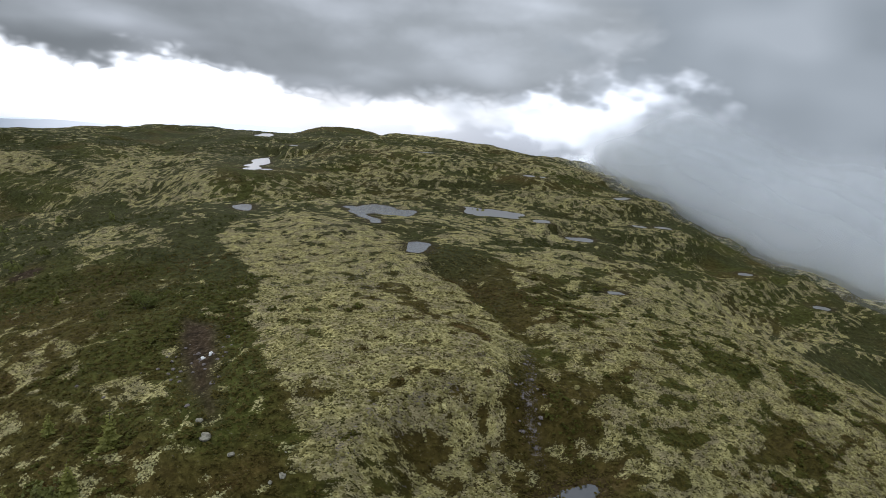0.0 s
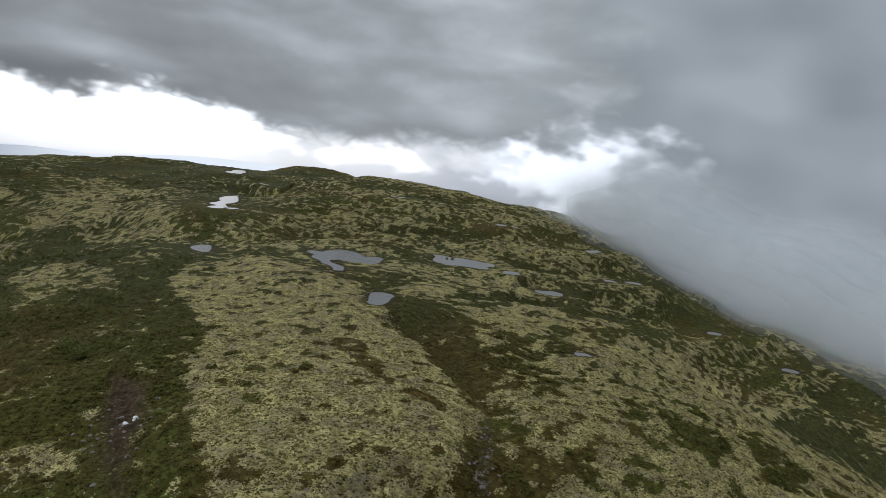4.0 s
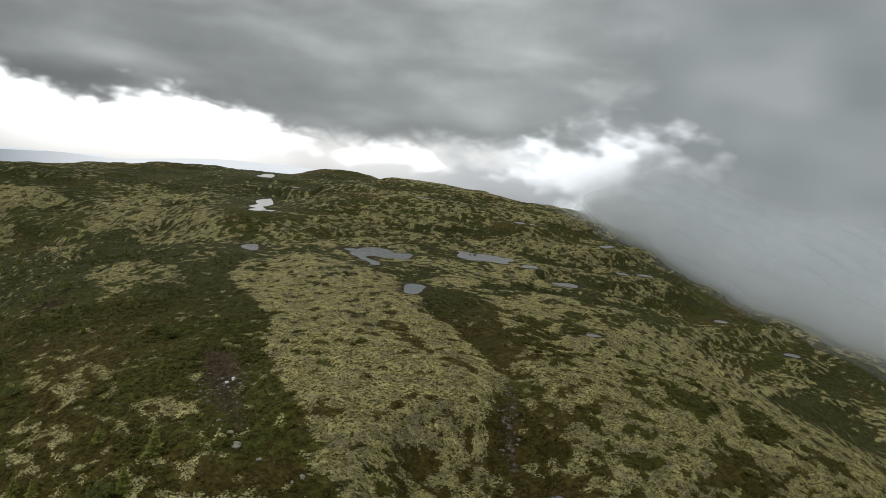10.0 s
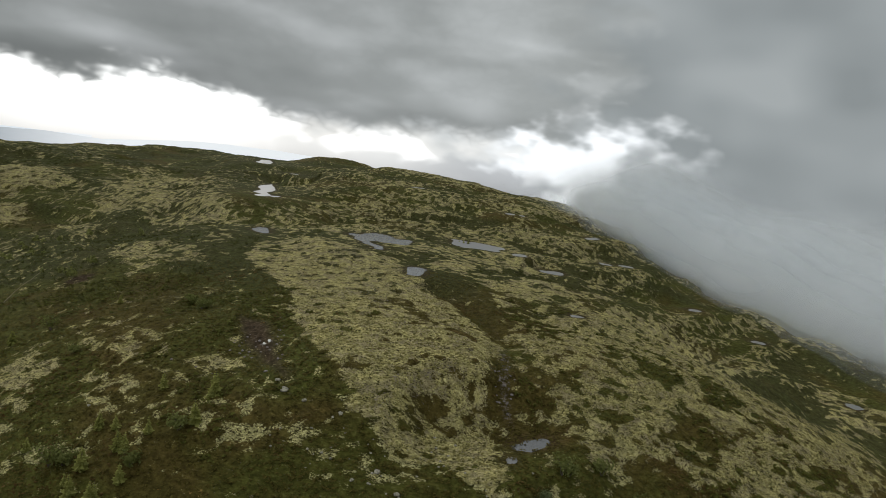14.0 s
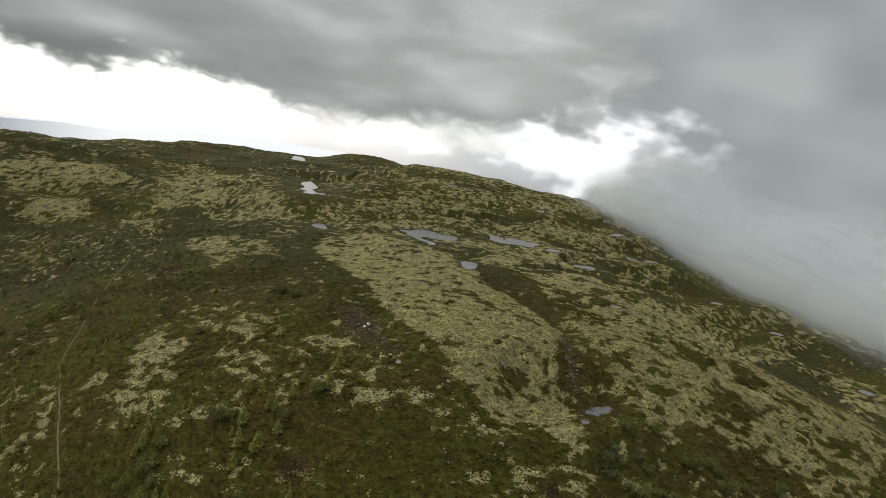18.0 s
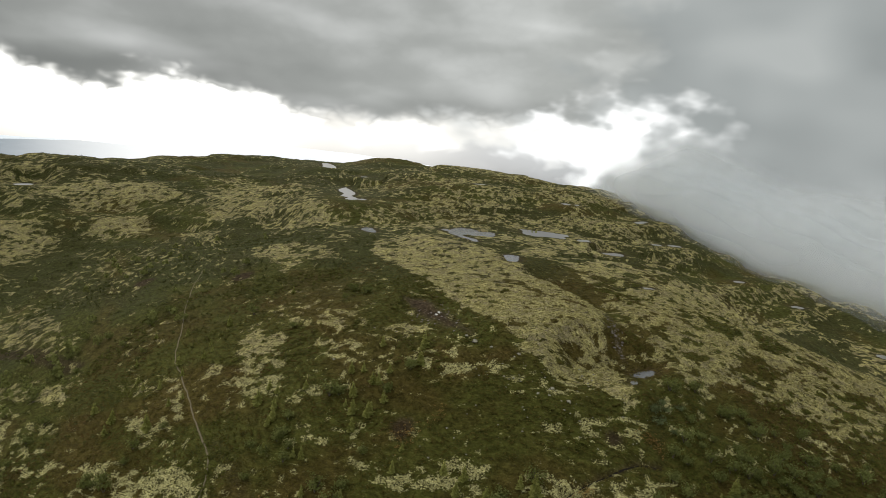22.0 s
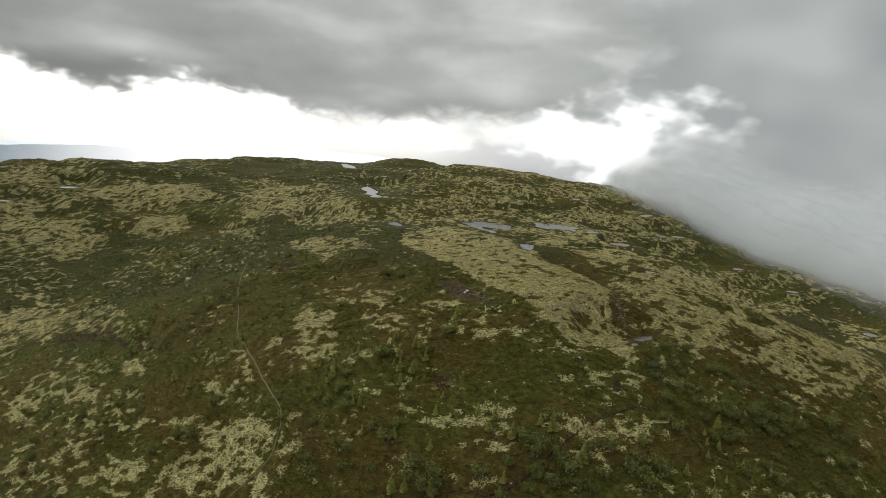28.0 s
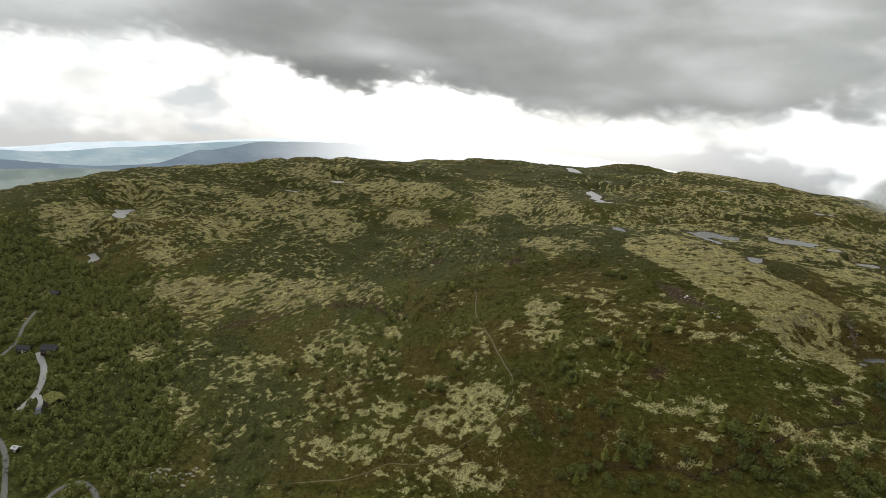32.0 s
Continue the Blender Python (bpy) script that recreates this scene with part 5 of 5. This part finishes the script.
def tufts(name, x, y, g, size, leaves, mat, label, category, flat=0.75):
    """Low clumps of leaf sprays on the ground, all in one mesh."""
    z = ground_height(x, y)
    n = len(x)
    s = size * g.uniform(0.6, 1.35, n)
    q = g.uniform(0, 2 * math.pi, (n, leaves))
    rad = np.sqrt(g.uniform(0.02, 1, (n, leaves))) * s[:, None]
    px = x[:, None] + rad * np.cos(q)
    py = y[:, None] + rad * np.sin(q)
    pz = z[:, None] + flat * s[:, None] * g.uniform(0.15, 1.0, (n, leaves)) * (1.1 - 0.6 * (rad / s[:, None]) ** 2)
    c = np.stack([px, py, pz], -1)[:, :, None]
    a = g.uniform(0, 2 * math.pi, (n, leaves))
    r = (s[:, None] * g.uniform(0.28, 0.55, (n, leaves)))[..., None]
    t = np.stack([np.cos(a), np.sin(a), g.uniform(-0.5, 0.5, a.shape)], -1) * r
    b = np.stack([-np.sin(a), np.cos(a), g.uniform(-0.7, 0.7, a.shape)], -1) * r * 0.8
    quad = np.concatenate([c - t[:, :, None], c + b[:, :, None], c + t[:, :, None], c - b[:, :, None]], 2)
    v = quad.reshape(-1, 3)
    f = np.arange(len(v)).reshape(-1, 4)
    return tagged(new(name, raw_mesh(name, v, f, mat)), label, category, kind="stuff")


def crowns(name, x, y, g, size, high, leaves, mat, label, category, leaf=0.36):
    """Rounded crowns of leaf sprays that face outwards, all in one mesh."""
    z = ground_height(x, y)
    n = len(x)
    s = (size * g.uniform(0.6, 1.35, n))[:, None, None]
    d = g.normal(0, 1, (n, leaves, 3))
    d[..., 2] = np.abs(d[..., 2] + 0.25) - 0.25
    d /= np.linalg.norm(d, axis=-1, keepdims=True)
    reach = g.uniform(0.72, 1.1, (n, leaves, 1))
    tall = high * g.uniform(0.8, 1.2, (n, 1, 1))
    c = np.stack([x, y, z], -1)[:, None] + s * reach * np.concatenate([d[..., :2] * (1.1 - 0.45 * np.maximum(d[..., 2:], 0)), tall * (0.5 + 0.5 * d[..., 2:])], -1)
    face = d + 0.3 * g.normal(0, 1, d.shape)
    t = np.cross(face, g.normal(0, 1, d.shape))
    t /= np.linalg.norm(t, axis=-1, keepdims=True)
    b = np.cross(face, t)
    b /= np.linalg.norm(b, axis=-1, keepdims=True)
    r = leaf * s * g.uniform(0.65, 1.25, (n, leaves, 1))
    v = np.stack([c - t * r, c + b * r * 0.8, c + t * r, c - b * r * 0.8], 2).reshape(-1, 3)
    return tagged(new(name, raw_mesh(name, v, np.arange(len(v)).reshape(-1, 4), mat)), label, category, kind="stuff")


def domes(name, x, y, g, size, high, mat, label, category, sides=6):
    """Low uneven cushions, all in one mesh."""
    z = ground_height(x, y)
    n = len(x)
    s = size * g.uniform(0.55, 1.4, n)
    a = np.linspace(0, 2 * math.pi, sides, endpoint=False)[None] + g.uniform(0, 6.28, n)[:, None]
    rings = []
    for rr, hh in ((1.0, -0.25), (0.72, 0.65)):
        k = rr * s[:, None] * g.uniform(0.75, 1.25, (n, sides))
        rings.append(np.stack([x[:, None] + k * np.cos(a), y[:, None] + k * np.sin(a), z[:, None] + hh * high * s[:, None] * g.uniform(0.8, 1.2, (n, sides))], -1))
    top = np.stack([x, y, z + high * s], -1)[:, None]
    v = np.concatenate([*rings, top], 1)
    m = 2 * sides + 1
    i = np.arange(sides)
    j = (i + 1) % sides
    f = np.concatenate([np.stack([i, j, sides + j], -1), np.stack([i, sides + j, sides + i], -1), np.stack([sides + i, sides + j, np.full(sides, 2 * sides)], -1)])
    faces = (f[None] + (np.arange(n) * m)[:, None, None]).reshape(-1, 3)
    return tagged(new(name, raw_mesh(name, v.reshape(-1, 3), faces, mat, True)), label, category, kind="stuff")


def share(x, y, keep):
    lichen, stone, peat, _white, _lush, _hollow = cover(x.copy(), y.copy())
    return keep(lichen, stone, peat)


x, y, g = scatter(-115, 75, 6, 130, 90000, 41)
near = g.uniform(0, 1, len(x)) < smooth(np.hypot(x + 25, y - 30), 150, 20)
k = near & (near_line(TRAIL, x, y) > 0.5) & share(x, y, lambda l, s, p: (l < 0.10) & (p < 0.6))
tufts("heather", x[k], y[k], g, 0.30, 5, HEATHER, "dark olive heather and crowberry clumps", "heath")
x, y, g = scatter(-115, 75, 6, 120, 26000, 43)
k = (fractal(x, y, 16, 3, 121) + 0.12 * smooth(x, 5, 25) > 0.55) & share(x, y, lambda l, s, p: (l < 0.10) & (p < 0.5))
tufts("dwarf_birch", x[k], y[k], g, 0.42, 7, DWARF_BIRCH, "low green dwarf birch scrub", "scrub", 1.0)
x, y, g = scatter(-115, 75, 6, 120, 26000, 47)
k = (fractal(x, y, 20, 3, 131) > 0.55) & share(x, y, lambda l, s, p: l < 0.2)
tufts("withered_scrub", x[k], y[k], g, 0.30, 5, RUSTY, "rust-brown withered bilberry and sedge clumps", "scrub")
x, y, g = scatter(-60, 95, 30, 135, 90000, 53)
l, s, p, w, _lush, _hollow = cover(x.copy(), y.copy())
k = (l + 1.6 * (fractal(x, y, 1.6, 2, 141) - 0.5) > 0.52) & (s < 0.5) & (w < 0.4) & (g.uniform(0, 1, len(x)) < smooth(150 - y, 0, 90))
domes("lichen_cushions", x[k], y[k], g, 0.17, 0.55, CUSHION, "pale yellow reindeer lichen cushions", "lichen")
x, y, g = scatter(-150, 35, 6, 100, 110000, 57)
l, s, p, w, _lush, _hollow = cover(x.copy(), y.copy())
k = (l + 1.5 * (fractal(x, y, 1.3, 2, 143) - 0.5) > 0.42) & (w > 0.4) & (near_line(TRAIL, x, y) > 0.55)
domes("white_lichen", x[k], y[k], g, 0.13, 0.7, WHITE_CUSHION, "small whitish cushions of reindeer lichen in heather", "lichen")

for n_, (sx, sy, sr, count) in enumerate(((-30.7, 31.8, 2.2, 90), (9.5, 34.0, 2.0, 90), (-25.5, 34.0, 1.2, 30), (-52.0, 24.0, 2.5, 70), (-3.0, 22.5, 1.5, 40))):
    g = np.random.default_rng(400 + n_)
    tufts("sedge", g.normal(sx, sr * 0.6, count), g.normal(sy, sr * 0.5, count), g, 0.24, 6, SEDGE, "tussocks of orange-brown sedge on wet ground", "sedge", 1.2)

# woods on the lower slope, towards the road
g = np.random.default_rng(59)
x, y = (q.ravel() for q in np.meshgrid(np.arange(-400.0, -95.0, 2.1), np.arange(-45.0, 190.0, 2.1)))
x, y = x + g.uniform(-0.85, 0.85, len(x)), y + g.uniform(-0.85, 0.85, len(y))
dense = 1.25 * smooth(-x - 1.1 * np.maximum(y, 0), 122, 158) * smooth(135 - y, 0, 60) + 0.07 * smooth(fractal(x, y, 26, 3, 151), 0.48, 0.6)
dense = np.maximum(dense, 0.30 * smooth(-x - 0.9 * y, 205, 250))
dense = dense * (0.35 + 0.75 * smooth(fractal(x, y, 18, 3, 155), 0.36, 0.52))
clear = np.minimum.reduce([near_line(line, x, y) for line in (VALLEY_ROAD, DRIVE, SPUR, BEND, LOWER_ROAD)])
hut = np.minimum.reduce([np.hypot(x - hx, y - hy) for hx, hy in ((-252, 45), (-257, 37), (-217, 22), (-197, -3))])
l, s, p, _white, _lush, _hollow = cover(x.copy(), y.copy())
k = (g.uniform(0, 1, len(x)) < dense) & (clear > 2.3) & (hut > 5.0) & (l < 0.25) & (np.hypot(0.45 * (x + 147), y - 5.4) > 3.8)
for shore in (HOOK_TARN, NARROW_TARN):
    k &= inside(shore, x, y) > 5.0
crowns("birch_wood", x[k], y[k], g, 1.0, 2.7, 42, WOOD, "dense low mountain birch wood on the slope", "wood", 0.40)
x, y, g = scatter(-330, 60, -10, 330, 42000, 61)
l, s, p, _white, _lush, hollow = cover(x.copy(), y.copy())
k = (g.uniform(0, 1, len(x)) < 0.14 + 0.75 * hollow * smooth(fractal(x, y, 12, 3, 161), 0.40, 0.56)) & (l < 0.05)
k &= (np.hypot(x + 25, y + 60) > 130) & ~((x > -60) & (y < 130) & (x < 20)) & (near_line(TRAIL, x, y) > 2)
for shore in SHORES:
    q = np.array(shore)
    k &= ~((x > q[:, 0].min() - 6) & (x < q[:, 0].max() + 6) & (y > q[:, 1].min() - 12) & (y < q[:, 1].max() + 6))
crowns("far_scrub", x[k], y[k], g, 0.46, 1.2, 14, SCRUB, "dark green birch scrub in the hollows", "scrub", 0.36)

# ---------------------------------------------------------------- stones


def boulder_mesh(seed, mat):
    rnd2 = random.Random(seed)
    bm = bmesh.new()
    bmesh.ops.create_icosphere(bm, subdivisions=2, radius=0.5)
    off = Vector((seed * 3.1, seed * 1.7, 0))
    for v in bm.verts:
        v.co *= 1 + 0.45 * noise.noise(v.co * 1.6 + off) + 0.18 * noise.noise(v.co * 4.1 + off)
        v.co.z = max(v.co.z * 0.72, -0.2)
        v.co.x *= 1.2
    me = bpy.data.meshes.new("boulder")
    bm.to_mesh(me)
    bm.free()
    me.materials.append(mat)
    return me


PALE_STONES = [boulder_mesh(k, ROCK) for k in range(5)]
GREY_STONES = [boulder_mesh(k + 20, GREY_ROCK) for k in range(5)]
WHITE_STONES = [boulder_mesh(k + 40, QUARTZ) for k in range(3)]


def stone(x, y, size, meshes, label, group):
    ob = tagged(new("boulder", meshes[rnd.randrange(len(meshes))]), label, "stone", group)
    ob.matrix_basis = pose(x, y, standing(x, y) + 0.12 * size, 0, 0, rnd.uniform(0, 360)) @ Matrix.Scale(size, 4)
    return ob


stone(-20.5, 48.1, 1.0, PALE_STONES, "large pale lichen-covered boulder on the heath", "boulders on the heath")
for x, y, s in ((-28.2, 67.6, 0.55), (-28.6, 66.4, 0.6), (-28.0, 66.9, 0.35)):
    stone(x, y, s, WHITE_STONES, "bright white quartz stone on bare peat", "boulders on the peat")
for x, y, s in ((-22.0, 50.5, 0.6), (-17.4, 46.0, 0.6), (-12.5, 44.0, 0.6), (-7.0, 38.0, 0.6), (-9.5, 36.5, 0.5), (-4.5, 36.0, 0.6), (-47.0, 52.0, 0.5)):
    stone(x, y, s, PALE_STONES, "pale stone lying in dark heather", "boulders on the heath")
for _ in range(80):
    stone(rnd.gauss(-9, 8), rnd.gauss(38, 6), rnd.uniform(0.15, 0.36), PALE_STONES, "pale stone lying in dark heather", "boulders on the heath")
for _ in range(45):
    stone(rnd.gauss(-29, 3.5), rnd.gauss(67, 5), rnd.uniform(0.2, 0.5), GREY_STONES, "grey stone on bare brown peat", "boulders on the peat")
for _ in range(34):
    u = rnd.random()
    k = rnd.choice((4, 5, 5, 6))
    (ax, ay), (bx, by) = GULLY[k], GULLY[k + 1]
    stone(ax + (bx - ax) * u + rnd.gauss(0, 0.9), ay + (by - ay) * u + rnd.gauss(0, 0.6), rnd.uniform(0.2, 0.5), GREY_STONES, "grey stone in the bed of the gully", "stones in the gully")

for _ in range(40):
    stone(rnd.gauss(-147, 5), rnd.gauss(5.4, 1.6), rnd.uniform(0.45, 1.1), PALE_STONES, "pale grey stone on a bare patch below the wood", "stones below the wood")

# ---------------------------------------------------------------- cabins, car


def box_mesh(name, lo, hi, bevel=0.0):
    bm = bmesh.new()
    lo, hi = Vector(lo), Vector(hi)
    bmesh.ops.create_cube(bm, size=1.0)
    for v in bm.verts:
        v.co = Vector((lo[i] + (hi[i] - lo[i]) * (v.co[i] + 0.5) for i in range(3)))
    if bevel:
        bmesh.ops.bevel(bm, geom=bm.edges[:], offset=bevel, segments=1, affect="EDGES")
    return bm


TIMBER = plain_material("dark_stained_timber", (0.055, 0.036, 0.026), 0.8, vary=0.4, scale=4.0, spec=0.2)
ROOFING = plain_material("dark_roofing_felt", (0.045, 0.042, 0.045), 0.85, vary=0.3, scale=5.0, spec=0.2)
TURF = plain_material("turf_roof", (0.118, 0.112, 0.032), 0.95, vary=0.65, scale=1.6, spec=0.1)
TRIM = plain_material("painted_trim", (0.45, 0.44, 0.42), 0.6, vary=0.15, scale=5.0)
PALE_ROOF = plain_material("pale_sheet_roof", (0.55, 0.55, 0.56), 0.5, vary=0.15, scale=4.0)
DECKING = plain_material("weathered_decking", (0.20, 0.17, 0.14), 0.9, vary=0.3, scale=4.0, spec=0.2)
PAINT = plain_material("dark_blue_car_paint", (0.030, 0.034, 0.085), 0.25, vary=0.1, scale=2.0, spec=0.6)
RUBBER = plain_material("tyre_rubber", (0.02, 0.02, 0.02), 0.85, vary=0.2)
STEEL = plain_material("alloy_wheel", (0.45, 0.45, 0.46), 0.35, metallic=0.9, vary=0.1)
LAMP = plain_material("clear_lamp_glass", (0.65, 0.65, 0.62), 0.2, vary=0.1)
RED_LAMP = plain_material("red_lamp_glass", (0.35, 0.02, 0.02), 0.2, vary=0.1)
PANE = plain_material("dark_window_glass", (0.03, 0.035, 0.04), 0.05, vary=0.1, spec=0.8)


def cabin(name, label, x, y, turn, length, depth, wall, rise, roof_mat, porch=0.0, windows=2):
    root = tagged(new(name), label, "cabin", "cabins by the gravel drive")
    a, b = length / 2, depth / 2
    for lo, hi in (((-a, -b, -0.8), (a, -b + 0.15, wall)), ((-a, b - 0.15, -0.8), (a, b, wall)), ((-a, -b + 0.15, -0.8), (-a + 0.15, b - 0.15, wall)), ((a - 0.15, -b + 0.15, -0.8), (a, b - 0.15, wall))):
        part("wall", box_mesh("wall", lo, hi), TIMBER, root)
    for sx in (-1, 1):
        bm = bmesh.new()
        x0, x1 = sorted((sx * a, sx * (a - 0.15)))
        tri = [(-b, wall), (b, wall), (0, wall + rise)]
        v0 = [bm.verts.new((x0, p, q)) for p, q in tri]
        v1 = [bm.verts.new((x1, p, q)) for p, q in tri]
        bm.faces.new(v0)
        bm.faces.new(v1[::-1])
        for i in range(3):
            bm.faces.new((v0[i], v1[i], v1[(i + 1) % 3], v0[(i + 1) % 3]))
        bmesh.ops.recalc_face_normals(bm, faces=bm.faces[:])
        part("gable", bm, TIMBER, root)
    over, thick = 0.45, 0.18
    for sy in (-1, 1):
        bm = bmesh.new()
        slope = rise / b
        p0, p1 = (0.0, wall + rise + 0.02), (sy * (b + over), wall + 0.02 - slope * over)
        ring = [(p0[0], p0[1]), (p1[0], p1[1]), (p1[0], p1[1] + thick), (p0[0], p0[1] + thick)]
        v0 = [bm.verts.new((-a - over, p, q)) for p, q in ring]
        v1 = [bm.verts.new((a + over, p, q)) for p, q in ring]
        bm.faces.new(v0)
        bm.faces.new(v1[::-1])
        for i in range(4):
            bm.faces.new((v0[i], v1[i], v1[(i + 1) % 4], v0[(i + 1) % 4]))
        bmesh.ops.recalc_face_normals(bm, faces=bm.faces[:])
        panel = part("roof", bm, roof_mat, root)
        part("bargeboard", box_mesh("bargeboard", (-a - over - 0.04, min(0, sy * (b + over)), wall - slope * over - 0.1), (-a - over, min(0, sy * (b + over)) + 0.12, wall - slope * over + 0.12)), TRIM, panel)
    door = part("door", box_mesh("door", (-0.45, -b - 0.04, 0.0), (0.45, -b - 0.003, 2.0), 0.01), TRIM, root, "pale painted plank door")
    part("handle", box_mesh("handle", (0.30, -b - 0.09, 0.95), (0.36, -b - 0.04, 1.07), 0.01), STEEL, door)
    spots = [(-a * 0.62, -1), (a * 0.62, -1), (-a * 0.5, 1), (a * 0.5, 1)][: windows * 2]
    for wx, sy in spots:
        y0, y1 = sorted((sy * (b + 0.003), sy * (b + 0.06)))
        win = part("window", box_mesh("window", (wx - 0.55, y0, 0.85), (wx + 0.55, y1, 1.85), 0.01), TRIM, root, "white framed window")
        z0, z1 = sorted((sy * (b + 0.06), sy * (b + 0.068)))
        for k in (-1, 1):
            part("pane", box_mesh("pane", (wx + k * 0.25 - 0.2, z0, 0.95), (wx + k * 0.25 + 0.2, z1, 1.75)), PANE, win)
    if porch:
        deck = part("deck", box_mesh("deck", (-a, -b - porch, -0.9), (a, -b - 0.005, -0.1)), DECKING, root, "weathered grey timber deck")
        n = int(porch / 0.16)
        for k in range(n):
            y0 = -b - porch + k * porch / n
            part("plank", box_mesh("plank", (-a, y0, -0.097), (a, y0 + porch / n - 0.015, -0.06)), DECKING, deck)
        for k in range(5):
            px = -a + 0.1 + k * (2 * a - 0.2) / 4
            part("post", box_mesh("post", (px - 0.05, -b - porch + 0.02, -0.06), (px + 0.05, -b - porch + 0.12, 0.9), 0.01), DECKING, root)
        part("rail", box_mesh("rail", (-a, -b - porch + 0.03, 0.9), (a, -b - porch + 0.11, 0.97), 0.01), DECKING, root)
    root.matrix_basis = pose(x, y, standing(x, y) + 0.3, 0, 0, turn)
    return root


cabin("cabin", "dark timber cabin with a felt roof beside the gravel drive", -247.5, 42.5, 25, 5.4, 4.0, 2.1, 1.2, ROOFING)
cabin("outbuilding", "small dark timber outbuilding with a felt roof", -256.0, 38.0, 25, 4.4, 2.6, 1.9, 0.8, ROOFING, windows=1)
cabin("turf_cabin", "dark timber cabin with a yellow-green turf roof and deck", -214.0, 21.0, 162, 6.6, 5.0, 1.9, 1.1, TURF, porch=1.6)
cabin("shed", "little timber shed with a pale sheet roof by the road", -199.0, -1.2, 10, 1.3, 1.1, 1.3, 0.3, PALE_ROOF, windows=0)
cabin("hut", "small dark timber hut among birches above the road", -297.0, 78.5, 30, 3.6, 2.8, 1.8, 0.8, ROOFING, windows=1)


def car(label, x, y, turn):
    root = tagged(new("car"), label, "car")
    bm = bmesh.new()
    side = [(-2.15, 0.35), (2.15, 0.35), (2.2, 0.65), (2.05, 0.85), (1.0, 0.98), (-1.95, 1.0), (-2.2, 0.8)]
    for pts, half, mat_top in ((side, 0.86, None),):
        v0 = [bm.verts.new((p, -half, q)) for p, q in pts]
        v1 = [bm.verts.new((p, half, q)) for p, q in pts]
        bm.faces.new(v0)
        bm.faces.new(v1[::-1])
        for i in range(len(pts)):
            bm.faces.new((v0[i], v0[(i + 1) % len(pts)], v1[(i + 1) % len(pts)], v1[i]))
    bmesh.ops.recalc_face_normals(bm, faces=bm.faces[:])
    bmesh.ops.bevel(bm, geom=bm.edges[:], offset=0.05, segments=2, affect="EDGES")
    part("body", bm, PAINT, root)
    bm = box_mesh("cab", (-1.75, -0.78, 0.97), (0.85, 0.78, 1.46))
    for v in bm.verts:
        if v.co.z > 1.2:
            v.co.x = -1.35 if v.co.x < 0 else 0.15
            v.co.y *= 0.84
    part("windows", bm, PANE, root, "dark glass of the car cab")
    part("roof", box_mesh("roof", (-1.37, -0.66, 1.462), (0.17, 0.66, 1.50), 0.015), PAINT, root)
    for px in (-1.35, 1.35):
        for py in (-0.80, 0.80):
            wheel = new("wheel")
            wheel.parent = root
            for nm, rad, wide, mat in (("tyre", 0.33, 0.22, RUBBER), ("rim", 0.20, 0.235, STEEL)):
                bm = bmesh.new()
                bmesh.ops.create_cone(bm, cap_ends=True, segments=18, radius1=rad, radius2=rad, depth=wide, matrix=pose(px, py, 0.33, 90, 0, 0))
                part(nm, bm, mat, wheel)
    for py in (-0.62, 0.62):
        part("headlight", box_mesh("headlight", (2.17, py - 0.17, 0.62), (2.22, py + 0.17, 0.76), 0.01), LAMP, root)
        part("tail_light", box_mesh("tail_light", (-2.22, py - 0.15, 0.72), (-2.17, py + 0.15, 0.86), 0.01), RED_LAMP, root)
    root.matrix_basis = pose(x, y, standing(x, y) + 0.1, 0, 0, turn)
    return root


car("dark blue estate car parked on the gravel spur", -213.4, 14.9, -38)
